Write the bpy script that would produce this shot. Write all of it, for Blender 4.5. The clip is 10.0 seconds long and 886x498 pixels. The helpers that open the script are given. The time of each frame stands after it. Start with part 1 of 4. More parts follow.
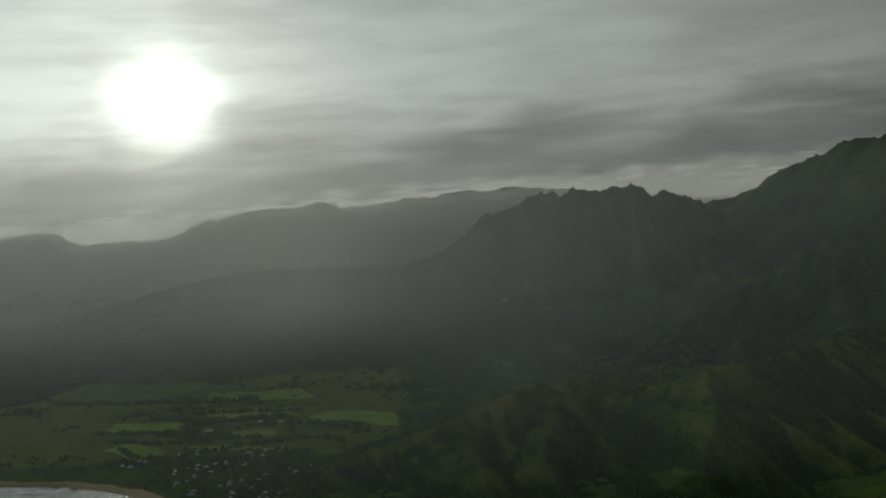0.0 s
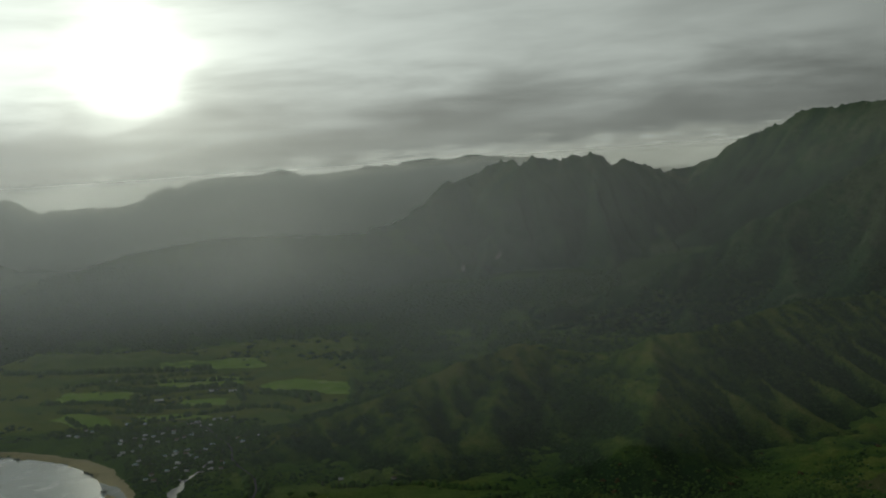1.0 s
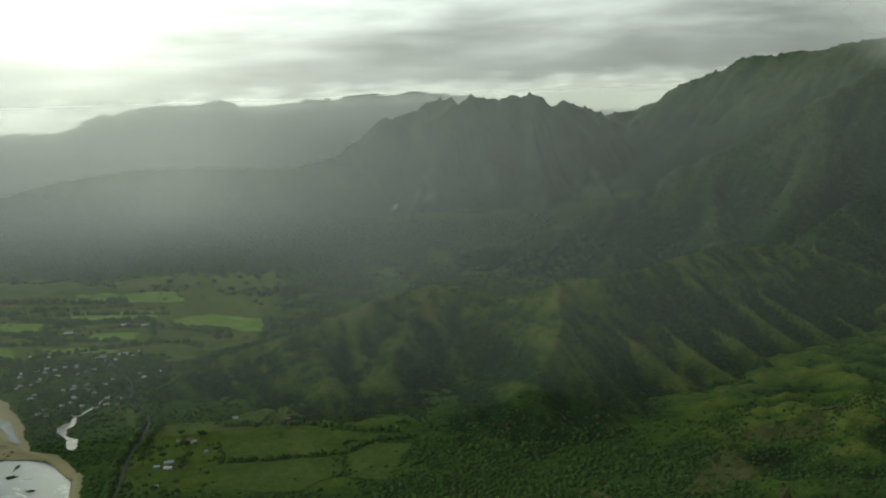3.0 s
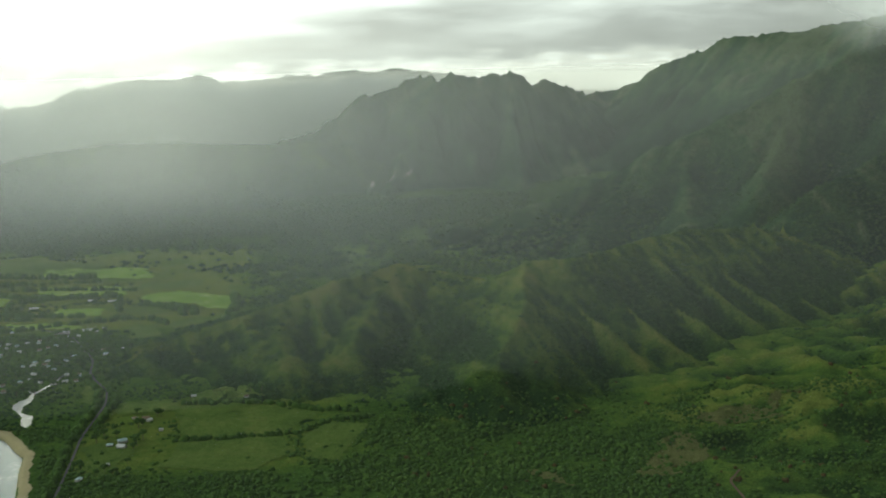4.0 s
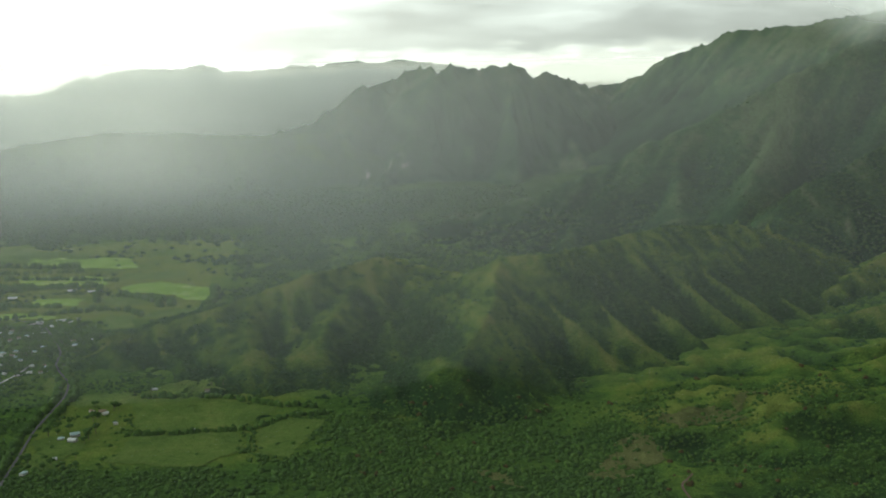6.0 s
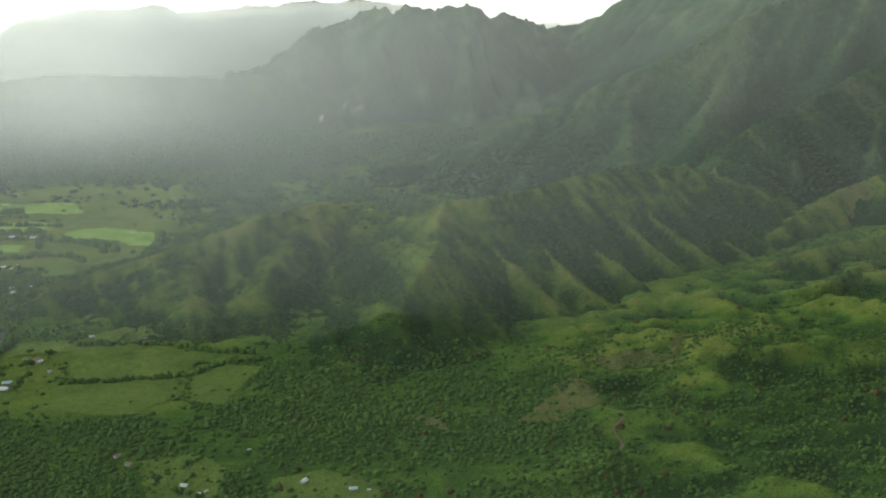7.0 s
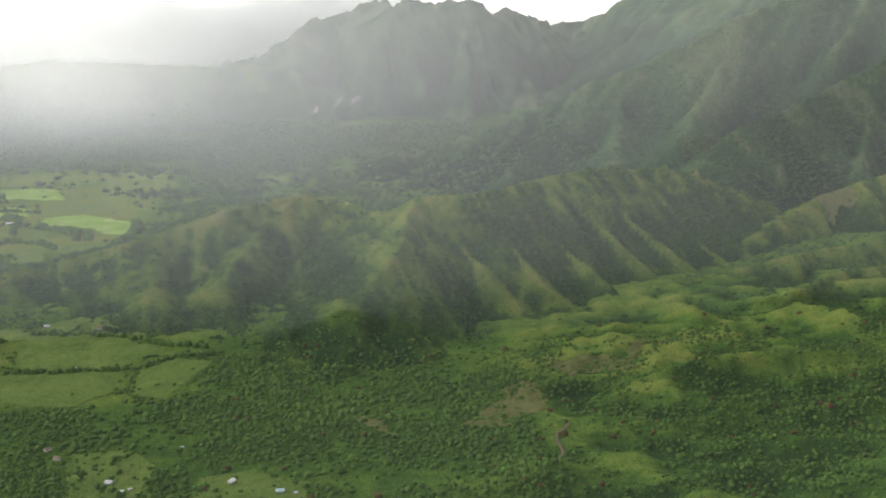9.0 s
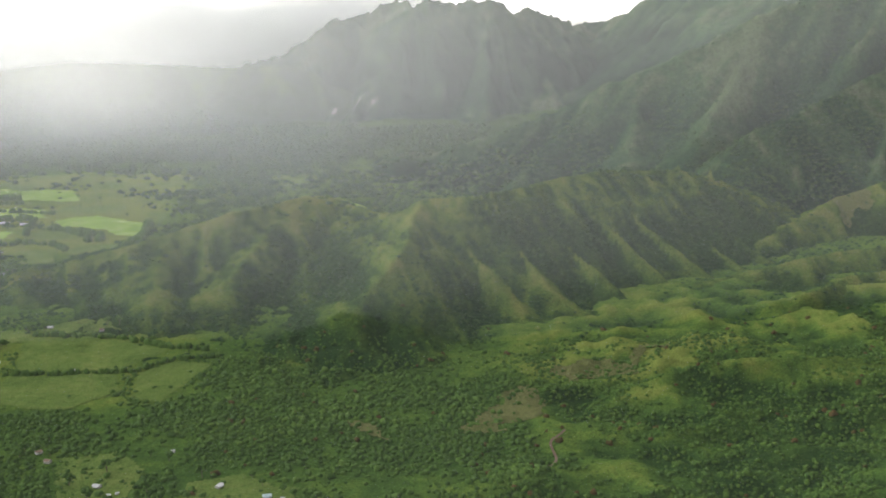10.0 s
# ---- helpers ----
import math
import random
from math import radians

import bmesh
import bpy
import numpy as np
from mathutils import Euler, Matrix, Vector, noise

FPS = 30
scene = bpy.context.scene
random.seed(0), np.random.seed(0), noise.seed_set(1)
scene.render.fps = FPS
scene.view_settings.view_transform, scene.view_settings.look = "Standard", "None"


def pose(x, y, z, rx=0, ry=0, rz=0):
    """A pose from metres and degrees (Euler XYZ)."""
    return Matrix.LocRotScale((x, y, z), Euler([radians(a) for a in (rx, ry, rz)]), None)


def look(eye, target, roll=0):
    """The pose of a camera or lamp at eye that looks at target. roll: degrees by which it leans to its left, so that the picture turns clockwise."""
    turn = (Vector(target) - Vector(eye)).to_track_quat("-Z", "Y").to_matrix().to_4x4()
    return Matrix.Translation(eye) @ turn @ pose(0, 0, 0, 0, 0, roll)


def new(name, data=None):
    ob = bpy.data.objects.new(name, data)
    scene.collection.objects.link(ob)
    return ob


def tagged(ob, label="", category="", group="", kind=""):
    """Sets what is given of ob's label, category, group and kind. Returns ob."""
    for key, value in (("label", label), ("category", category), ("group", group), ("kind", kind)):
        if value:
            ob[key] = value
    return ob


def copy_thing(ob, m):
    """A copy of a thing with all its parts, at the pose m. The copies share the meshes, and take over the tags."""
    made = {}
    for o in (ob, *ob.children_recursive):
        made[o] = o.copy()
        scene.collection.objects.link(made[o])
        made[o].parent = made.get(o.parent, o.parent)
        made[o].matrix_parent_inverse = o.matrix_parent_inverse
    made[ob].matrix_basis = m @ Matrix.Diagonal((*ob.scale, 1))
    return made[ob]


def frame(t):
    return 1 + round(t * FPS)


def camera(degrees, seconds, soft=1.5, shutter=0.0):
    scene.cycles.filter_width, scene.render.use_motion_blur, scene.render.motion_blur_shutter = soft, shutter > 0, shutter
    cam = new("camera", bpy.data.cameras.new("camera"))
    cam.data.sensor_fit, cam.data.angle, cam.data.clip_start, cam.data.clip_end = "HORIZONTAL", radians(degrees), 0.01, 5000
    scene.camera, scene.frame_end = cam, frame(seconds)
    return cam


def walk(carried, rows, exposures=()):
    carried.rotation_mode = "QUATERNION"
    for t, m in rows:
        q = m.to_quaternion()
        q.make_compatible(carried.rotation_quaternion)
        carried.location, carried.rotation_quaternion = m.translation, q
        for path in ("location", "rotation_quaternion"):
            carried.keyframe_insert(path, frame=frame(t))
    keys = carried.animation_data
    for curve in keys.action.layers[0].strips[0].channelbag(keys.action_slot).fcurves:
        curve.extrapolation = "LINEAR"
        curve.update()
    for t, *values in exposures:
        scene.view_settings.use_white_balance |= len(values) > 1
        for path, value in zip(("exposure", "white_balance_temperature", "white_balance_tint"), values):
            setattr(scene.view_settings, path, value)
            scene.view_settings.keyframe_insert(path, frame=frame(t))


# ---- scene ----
cam = camera(45.9, 10.0, soft=1.8)
# seconds, eye x, y, z, then yaw, pitch and lean in degrees
ROWS = [
    (0, 0.00, -0.00, 395.28, -0.000, -2.290, 4.191),
    (0.5, 16.05, 3.18, 395.24, -0.678, -3.346, 4.141),
    (1, 32.35, 6.49, 395.29, -1.582, -4.187, 4.006),
    (1.5, 49.63, 9.77, 395.53, -2.445, -5.217, 3.654),
    (2, 67.46, 13.23, 395.81, -3.156, -5.997, 3.269),
    (2.5, 85.46, 17.01, 395.89, -3.475, -6.874, 2.615),
    (4, 137.97, 28.60, 394.61, -4.500, -9.006, 1.541),
    (4.5, 155.03, 32.61, 394.11, -4.602, -9.123, 1.209),
    (5, 171.57, 36.66, 393.79, -4.406, -8.761, 0.957),
    (6.5, 222.23, 49.63, 393.54, -3.328, -10.690, 1.144),
    (7, 239.18, 53.59, 393.57, -5.369, -12.618, 0.992),
    (7.5, 256.13, 57.40, 393.53, -6.964, -13.705, 0.133),
    (8, 272.77, 61.58, 393.15, -7.128, -13.582, -0.430),
    (8.5, 289.41, 66.17, 392.66, -6.121, -13.221, -0.892),
    (9, 306.13, 71.12, 392.28, -4.596, -12.924, -0.271),
    (9.5, 323.06, 76.25, 391.97, -3.564, -12.768, 0.060),
    (10, 340.08, 81.39, 391.87, -2.927, -12.890, -0.054),
]
# seconds, stops, kelvin, tint: the clip's camera brightens as the sun leaves its view
EXPOSURES = [(0, -2.45, 6550, -3), (1, -2.08, 6550, -6), (2.5, -1.36, 6550, -10), (4.5, -0.5, 6550, -10), (6.5, -0.33, 6500, -7), (7.5, 0.3, 6450, 3), (10, 0.48, 6500, 12)]
walk(cam, [(t, pose(x, y, z, 0, 0, yaw) @ pose(0, 0, 0, 90 + pitch) @ pose(0, 0, 0, 0, 0, -lean)) for t, x, y, z, yaw, pitch, lean in ROWS], EXPOSURES)

# ---- light: a low sun behind a broken cloud deck ----
SUN_AZ, SUN_EL = radians(-14.2), radians(6.6)
SUN_DIR = Vector((math.sin(SUN_AZ) * math.cos(SUN_EL), math.cos(SUN_AZ) * math.cos(SUN_EL), math.sin(SUN_EL)))
sun_data = bpy.data.lights.new("sun", "SUN")
sun_data.energy, sun_data.angle, sun_data.color = 2.3, radians(9), (1.0, 0.93, 0.8)
sun = new("sun", sun_data)
sun.matrix_world = look(SUN_DIR * 1000, (0, 0, 0))


class Nodes:
    """Short writing for node trees."""

    def __init__(self, tree):
        self.tree = tree
        tree.nodes.clear()

    def add(self, kind, **props):
        n = self.tree.nodes.new(kind)
        for k, v in props.items():
            setattr(n, k, v)
        return n

    def put(self, socket, value):
        if isinstance(value, bpy.types.NodeSocket):
            self.tree.links.new(value, socket)
        else:
            socket.default_value = value

    def math(self, op, a, b=0.0, c=0.0, clamp=False):
        n = self.add("ShaderNodeMath", operation=op, use_clamp=clamp)
        for s, v in zip(n.inputs, (a, b, c)):
            self.put(s, v)
        return n.outputs[0]

    def vmath(self, op, a, b=(0, 0, 0)):
        n = self.add("ShaderNodeVectorMath", operation=op)
        self.put(n.inputs[0], a)
        self.put(n.inputs[1], b)
        return n.outputs["Value"] if op == "DOT_PRODUCT" else n.outputs[0]

    def mix(self, fac, a, b, kind="MIX"):
        n = self.add("ShaderNodeMix", data_type="RGBA", blend_type=kind)
        self.put(n.inputs["Factor"], fac)
        self.put(n.inputs["A"], a)
        self.put(n.inputs["B"], b)
        return n.outputs["Result"]

    def noise(self, vec, scale, detail=4.0, rough=0.55, distortion=0.0):
        n = self.add("ShaderNodeTexNoise")
        self.put(n.inputs["Vector"], vec)
        for k, v in (("Scale", scale), ("Detail", detail), ("Roughness", rough), ("Distortion", distortion)):
            n.inputs[k].default_value = v
        return n.outputs["Fac"]

    def step(self, v, lo, hi, a=0.0, b=1.0):
        n = self.add("ShaderNodeMapRange", interpolation_type="SMOOTHSTEP")
        self.put(n.inputs["Value"], v)
        for k, w in (("From Min", lo), ("From Max", hi), ("To Min", a), ("To Max", b)):
            n.inputs[k].default_value = w
        return n.outputs["Result"]

    def ramp(self, fac, stops):
        n = self.add("ShaderNodeValToRGB")
        els = n.color_ramp.elements
        while len(els) < len(stops):
            els.new(0.5)
        for e, (p, c) in zip(els, stops):
            e.position, e.color = p, (*c, 1)
        self.put(n.inputs[0], fac)
        return n.outputs[0]


def grey(v, tint=(1, 1, 1)):
    return (v * tint[0], v * tint[1], v * tint[2], 1)


world = bpy.data.worlds.new("sky")
scene.world = world
world.use_nodes = True
N = Nodes(world.node_tree)
way = N.add("ShaderNodeTexCoord").outputs["Generated"]
split = N.add("ShaderNodeSeparateXYZ")
N.put(split.inputs[0], way)
dx, dy, dz = split.outputs
clear = N.add("ShaderNodeTexSky", sky_type="NISHITA", sun_disc=False, sun_elevation=SUN_EL, sun_rotation=SUN_AZ)
# the deck, seen in perspective from below
low = N.math("ADD", N.math("MAXIMUM", dz, 0.0), 0.05)
deck = N.add("ShaderNodeCombineXYZ")
N.put(deck.inputs[0], N.math("DIVIDE", dx, low))
N.put(deck.inputs[1], N.math("DIVIDE", dy, low))
streaks = N.add("ShaderNodeCombineXYZ")
N.put(streaks.inputs[0], N.math("MULTIPLY", dx, 3.0))
N.put(streaks.inputs[1], N.math("MULTIPLY", dy, 3.0))
N.put(streaks.inputs[2], N.math("MULTIPLY", dz, 15.0))
rolls = N.noise(streaks.outputs[0], 2.3, 4.0, 0.5, 0.2)
billow = N.noise(deck.outputs[0], 0.55, 5.0, 0.5, 0.3)
fine = N.noise(streaks.outputs[0], 7.0, 5.0, 0.6)
toward = N.math("MAXIMUM", N.vmath("DOT_PRODUCT", way, tuple(SUN_DIR)), 0.0)
halo = N.math("POWER", toward, 120.0)
core = N.math("POWER", toward, 1500.0)
body = N.math("ADD", N.math("MULTIPLY", rolls, 0.65), N.math("MULTIPLY", billow, 0.35))
shade = N.step(body, 0.32, 0.7, 0.86, 1.13)
# open water lies to the west, so the deck is brighter that way
shade = N.math("MULTIPLY", shade, N.math("SUBTRACT", 1.0, N.math("MULTIPLY", N.math("MULTIPLY", dx, N.math("ABSOLUTE", dx)), 0.8)))
# it is thinner towards the sea, and thickest overhead
WEST = Vector((math.sin(radians(-75)) * 0.9, math.cos(radians(-75)) * 0.9, 0.436))
seaward = N.math("POWER", N.math("MAXIMUM", N.vmath("DOT_PRODUCT", way, tuple(WEST)), 0.0), 3.0)
shade = N.math("MULTIPLY", shade, N.math("ADD", N.math("SUBTRACT", 1.0, N.math("MULTIPLY", N.math("MAXIMUM", dz, 0.0), 0.5)), N.math("MULTIPLY", seaward, 1.6)))
# the deck is darkest along its low, far edge
ragged = N.math("ADD", dz, N.math("MULTIPLY", N.math("SUBTRACT", rolls, 0.5), 0.09))
shade = N.math("MULTIPLY", shade, N.math("SUBTRACT", 1.0, N.step(ragged, 0.034, 0.118, 0.53, 0.0)))
deck_light = N.math("MULTIPLY", shade, N.math("ADD", 0.68, N.math("MULTIPLY", N.math("POWER", toward, 4.0), 1.9)))
# thin bright strip of open air under the deck's ragged lower edge
edge = N.math("ADD", dz, N.math("MULTIPLY", N.math("SUBTRACT", fine, 0.5), 0.035))
edge = N.math("ADD", edge, N.math("MULTIPLY", dx, -0.03))
strip = N.step(edge, 0.008, 0.026, 1.0, 0.0)
gaps = N.step(N.noise(streaks.outputs[0], 11.0, 3.0, 0.5), 0.52, 0.68, 0.0, 0.55)
strip_light = N.math("MULTIPLY", strip, N.math("ADD", N.math("ADD", gaps, 0.35), N.math("MULTIPLY", N.math("POWER", toward, 26.0), 2.6)))
hot = N.math("ADD", N.math("MULTIPLY", halo, 1.6), N.math("MULTIPLY", core, 9.0))
hot = N.math("MULTIPLY", hot, N.step(rolls, 0.3, 0.6, 0.7, 1.1))
light = N.math("ADD", N.math("ADD", deck_light, strip_light), hot)
tone = N.mix(N.math("MULTIPLY", N.math("ADD", halo, strip), 0.6, clamp=True), grey(1, (0.98, 0.985, 1.0)), grey(1, (1.0, 0.98, 0.92)))
cloudy = N.mix(1.0, tone, light, "MULTIPLY")
bg_cloud = N.add("ShaderNodeBackground")
N.put(bg_cloud.inputs[0], cloudy)
bg_clear = N.add("ShaderNodeBackground")
N.put(bg_clear.inputs[0], clear.outputs[0])
bg_clear.inputs[1].default_value = 0.1
cover = N.add("ShaderNodeMixShader")
cover.inputs[0].default_value = 0.975
N.put(cover.inputs[1], bg_clear.outputs[0])
N.put(cover.inputs[2], bg_cloud.outputs[0])
N.put(N.add("ShaderNodeOutputWorld").inputs[0], cover.outputs[0])

# ---- materials ----
def material(name):
    m = bpy.data.materials.new(name)
    m.use_nodes = True
    return m, Nodes(m.node_tree)


def finish(N, colour, rough=0.8, bump=None, strength=0.4, distance=1.0, metal=0.0, spec=0.2, sheen=0.0):
    b = N.add("ShaderNodeBsdfPrincipled")
    N.put(b.inputs["Base Color"], colour)
    N.put(b.inputs["Roughness"], rough)
    N.put(b.inputs["Metallic"], metal)
    N.put(b.inputs["Specular IOR Level"], spec)
    if sheen:
        # blades of grass that the low sun shines through
        b.inputs["Sheen Weight"].default_value, b.inputs["Sheen Roughness"].default_value = sheen, 0.45
        b.inputs["Sheen Tint"].default_value = (0.5, 0.8, 0.14, 1)
    if bump is not None:
        k = N.add("ShaderNodeBump")
        k.inputs["Strength"].default_value, k.inputs["Distance"].default_value = strength, distance
        N.put(k.inputs["Height"], bump)
        N.put(b.inputs["Normal"], k.outputs[0])
    N.put(N.add("ShaderNodeOutputMaterial").inputs[0], b.outputs[0])


def vegetation(name, dark, mid, light, dry, patch=0.006, grain=0.09, lushness=0.5, sheen=0.0):
    """Mixed scrub, grass and forest; the mesh attribute grass says where it is open."""
    m, N = material(name)
    at = N.add("ShaderNodeTexCoord").outputs["Object"]
    open_ = N.add("ShaderNodeAttribute", attribute_name="grass").outputs["Fac"]
    big = N.noise(at, patch, 5.0, 0.6, 0.6)
    clumps = N.noise(at, grain, 6.0, 0.65)
    tiny = N.noise(at, grain * 5, 3.0, 0.6)
    cover = N.math("ADD", N.math("MULTIPLY", big, 0.65), N.math("MULTIPLY", clumps, 0.58))
    cover = N.math("ADD", cover, N.math("MULTIPLY", N.math("SUBTRACT", open_, lushness), 0.85))
    colour = N.ramp(cover, [(0.3, dark), (0.52, mid), (0.72, light), (0.95, dry)])
    grit = N.step(tiny, 0.25, 0.75, 0.6, 1.35)
    colour = N.mix(1.0, colour, grit, "MULTIPLY")
    finish(N, colour, 0.85, N.math("ADD", clumps, N.math("MULTIPLY", tiny, 0.3)), 0.7, 7.0, spec=0.0, sheen=sheen)
    return m


HILL = vegetation("hill_scrub", (0.018, 0.042, 0.012), (0.036, 0.07, 0.015), (0.066, 0.104, 0.019), (0.112, 0.132, 0.03))
LAND = vegetation("valley_scrub", (0.02, 0.046, 0.012), (0.042, 0.086, 0.017), (0.078, 0.126, 0.022), (0.125, 0.155, 0.032), 0.014, 0.12, sheen=0.06)
ROCK = vegetation("mountain_forest", (0.011, 0.029, 0.014), (0.018, 0.044, 0.018), (0.03, 0.062, 0.022), (0.06, 0.083, 0.038), 0.004, 0.04)
# forest tones paler and bluer, with some distance haze mixed into the colour
FAR = vegetation("hazed_distant_forest", (0.016, 0.035, 0.025), (0.024, 0.05, 0.03), (0.036, 0.07, 0.035), (0.048, 0.08, 0.04), 0.002, 0.02)


def plain(name, a, b, scale, rough=0.8, strength=0.3, distance=0.1, metal=0.0, spec=0.3):
    m, N = material(name)
    at = N.add("ShaderNodeTexCoord").outputs["Object"]
    n, k = N.noise(at, scale, 5.0, 0.6), N.noise(at, scale * 9, 3.0, 0.6)
    rand = N.add("ShaderNodeObjectInfo").outputs["Random"]
    f = N.math("ADD", N.math("MULTIPLY", n, 0.75), N.math("MULTIPLY", k, 0.25))
    colour = N.ramp(f, [(0.3, a), (0.7, b)])
    colour = N.mix(1.0, colour, N.step(rand, 0.0, 1.0, 0.8, 1.15), "MULTIPLY")
    finish(N, colour, rough, f, strength, distance, metal, spec)
    return m


def foliage(name, tones):
    m, N = material(name)
    at = N.add("ShaderNodeTexCoord").outputs["Object"]
    island = N.add("ShaderNodeNewGeometry").outputs["Random Per Island"]
    n, k = N.noise(at, 0.012, 4.0, 0.6), N.noise(at, 1.1, 4.0, 0.7)
    f = N.math("ADD", N.math("MULTIPLY", island, 0.38), N.math("MULTIPLY", n, 0.62))
    colour = N.ramp(f, [(0.15 + 0.7 * i / (len(tones) - 1), c) for i, c in enumerate(tones)])
    colour = N.mix(1.0, colour, N.step(k, 0.25, 0.75, 0.65, 1.35), "MULTIPLY")
    finish(N, colour, 0.75, k, 0.8, 1.0, spec=0.03)
    return m


CANOPY = foliage("canopy", [(0.034, 0.07, 0.016), (0.048, 0.096, 0.019), (0.064, 0.12, 0.022), (0.09, 0.15, 0.027)])
WOODS = foliage("hill_woods", [(0.018, 0.045, 0.013), (0.024, 0.057, 0.015), (0.031, 0.068, 0.016), (0.041, 0.08, 0.018)])
BLOSSOM = foliage("rust_blossom", [(0.055, 0.06, 0.016), (0.07, 0.055, 0.018), (0.088, 0.06, 0.02)])
GRASS = vegetation("meadow", (0.038, 0.072, 0.017), (0.06, 0.1, 0.023), (0.085, 0.128, 0.03), (0.13, 0.155, 0.043), 0.02, 0.12, 0.45, 0.1)
# pasture green brightened, so sun patches from cloud gaps sit in the colour
SUN_GRASS = vegetation("sun_painted_meadow", (0.07, 0.13, 0.022), (0.115, 0.2, 0.03), (0.17, 0.265, 0.042), (0.29, 0.32, 0.12), 0.03, 0.12, 0.45, 0.22)
DRY = vegetation("dry_grass", (0.056, 0.082, 0.022), (0.085, 0.105, 0.032), (0.115, 0.126, 0.044), (0.145, 0.145, 0.06), 0.03, 0.25, 0.45)
SAND = plain("wet_sand", (0.22, 0.19, 0.085), (0.33, 0.28, 0.13), 0.03)
TAR = plain("asphalt", (0.045, 0.046, 0.045), (0.08, 0.08, 0.075), 0.2)
TRACK = plain("dirt_track", (0.07, 0.05, 0.025), (0.11, 0.07, 0.035), 0.2)
WHITE = plain("white_roof", (0.36, 0.38, 0.38), (0.6, 0.6, 0.58), 0.3, 0.5)
TIN = plain("blue_grey_tin_roof", (0.22, 0.32, 0.33), (0.38, 0.48, 0.48), 0.3, 0.45)
BROWN = plain("brown_shingle_roof", (0.12, 0.085, 0.06), (0.22, 0.16, 0.11), 0.4)
WALL = plain("painted_board_wall", (0.42, 0.41, 0.37), (0.62, 0.6, 0.55), 0.4)
DARK = plain("dark_window_glass", (0.02, 0.024, 0.026), (0.035, 0.04, 0.042), 0.5, 0.1)
BARK = plain("bark", (0.06, 0.045, 0.03), (0.12, 0.09, 0.06), 1.5)
STONE = plain("pale_bare_rock", (0.07, 0.075, 0.05), (0.15, 0.145, 0.11), 0.05, 0.9, 0.5, 1.0)


def water(name, deep, rough, scale):
    m, N = material(name)
    at = N.add("ShaderNodeTexCoord").outputs["Object"]
    w = N.noise(at, scale, 4.0, 0.6, 0.5)
    foam = N.step(N.noise(at, 0.02, 6.0, 0.65, 1.0), 0.55, 0.72)
    colour = N.mix(N.math("MULTIPLY", foam, 0.35), (*deep, 1), (0.6, 0.62, 0.6, 1))
    finish(N, colour, rough, w, 0.25, 0.6, spec=0.5)
    return m


SEA = water("bay_water", (0.10, 0.13, 0.12), 0.22, 0.12)
RIVER = water("river_water", (0.07, 0.085, 0.065), 0.42, 0.3)


def vapour(name, tint, scale, lo, hi, stretch=(1, 1, 1)):
    """Thin drifting vapour: lit by sun and sky from both sides, its thickness from the mesh attribute vapour."""
    m, N = material(name)
    at = N.add("ShaderNodeTexCoord").outputs["Object"]
    n = N.noise(N.vmath("MULTIPLY", at, stretch), scale, 5.0, 0.55, 0.5)
    d = N.add("ShaderNodeAttribute", attribute_name="vapour").outputs["Fac"]
    f = N.math("MULTIPLY", d, N.step(n, 0.25, 0.75, lo, hi), clamp=True)
    a, b = N.add("ShaderNodeBsdfDiffuse"), N.add("ShaderNodeBsdfTranslucent")
    a.inputs[0].default_value = b.inputs[0].default_value = (*tint, 1)
    both, thin = N.add("ShaderNodeMixShader"), N.add("ShaderNodeMixShader")
    both.inputs[0].default_value = 0.85
    N.put(both.inputs[1], a.outputs[0])
    N.put(both.inputs[2], b.outputs[0])
    N.put(thin.inputs[0], f)
    N.put(thin.inputs[1], N.add("ShaderNodeBsdfTransparent").outputs[0])
    N.put(thin.inputs[2], both.outputs[0])
    N.put(N.add("ShaderNodeOutputMaterial").inputs[0], thin.outputs[0])
    return m


FAR_MIST = vapour("bright_haze", (0.96, 0.96, 0.92), 0.0016, 0.92, 1.04)
MIST = vapour("haze", (0.82, 0.86, 0.89), 0.0016, 0.85, 1.05)
RAIN = vapour("rain_shaft", (0.9, 0.9, 0.86), 0.005, 0.8, 1.0, (1.0, 1.0, 0.5))
CLOUD = vapour("cloud_bank", (0.86, 0.89, 0.92), 0.0035, 0.6, 1.4, (1.0, 1.0, 2.2))


# ---- shape of the land ----
def lattice(ix, iy, seed):
    h = (ix.astype(np.int64) * 374761393 + iy.astype(np.int64) * 668265263 + seed * 1442695041) & 0xFFFFFFFF
    h = ((h ^ (h >> 13)) * 1274126177) & 0xFFFFFFFF
    return ((h ^ (h >> 16)) & 0xFFFF) / 65535.0


def vnoise(x, y, seed=0):
    ix, iy = np.floor(x), np.floor(y)
    fx, fy = x - ix, y - iy
    u, v = fx * fx * (3 - 2 * fx), fy * fy * (3 - 2 * fy)
    a, b = lattice(ix, iy, seed), lattice(ix + 1, iy, seed)
    c, d = lattice(ix, iy + 1, seed), lattice(ix + 1, iy + 1, seed)
    return (a + (b - a) * u) * (1 - v) + (c + (d - c) * u) * v


def fbm(x, y, octaves=4, seed=0, ridged=False):
    total, size, norm = 0.0, 1.0, 0.0
    for k in range(octaves):
        n = vnoise(x * 2**k + 17.3 * k, y * 2**k - 9.1 * k, seed + k)
        total = total + size * (1 - np.abs(2 * n - 1) if ridged else n)
        norm, size = norm + size, size * 0.5
    return total / norm


def smooth(v, lo, hi):
    t = np.clip((v - lo) / (hi - lo), 0, 1)
    return t * t * (3 - 2 * t)


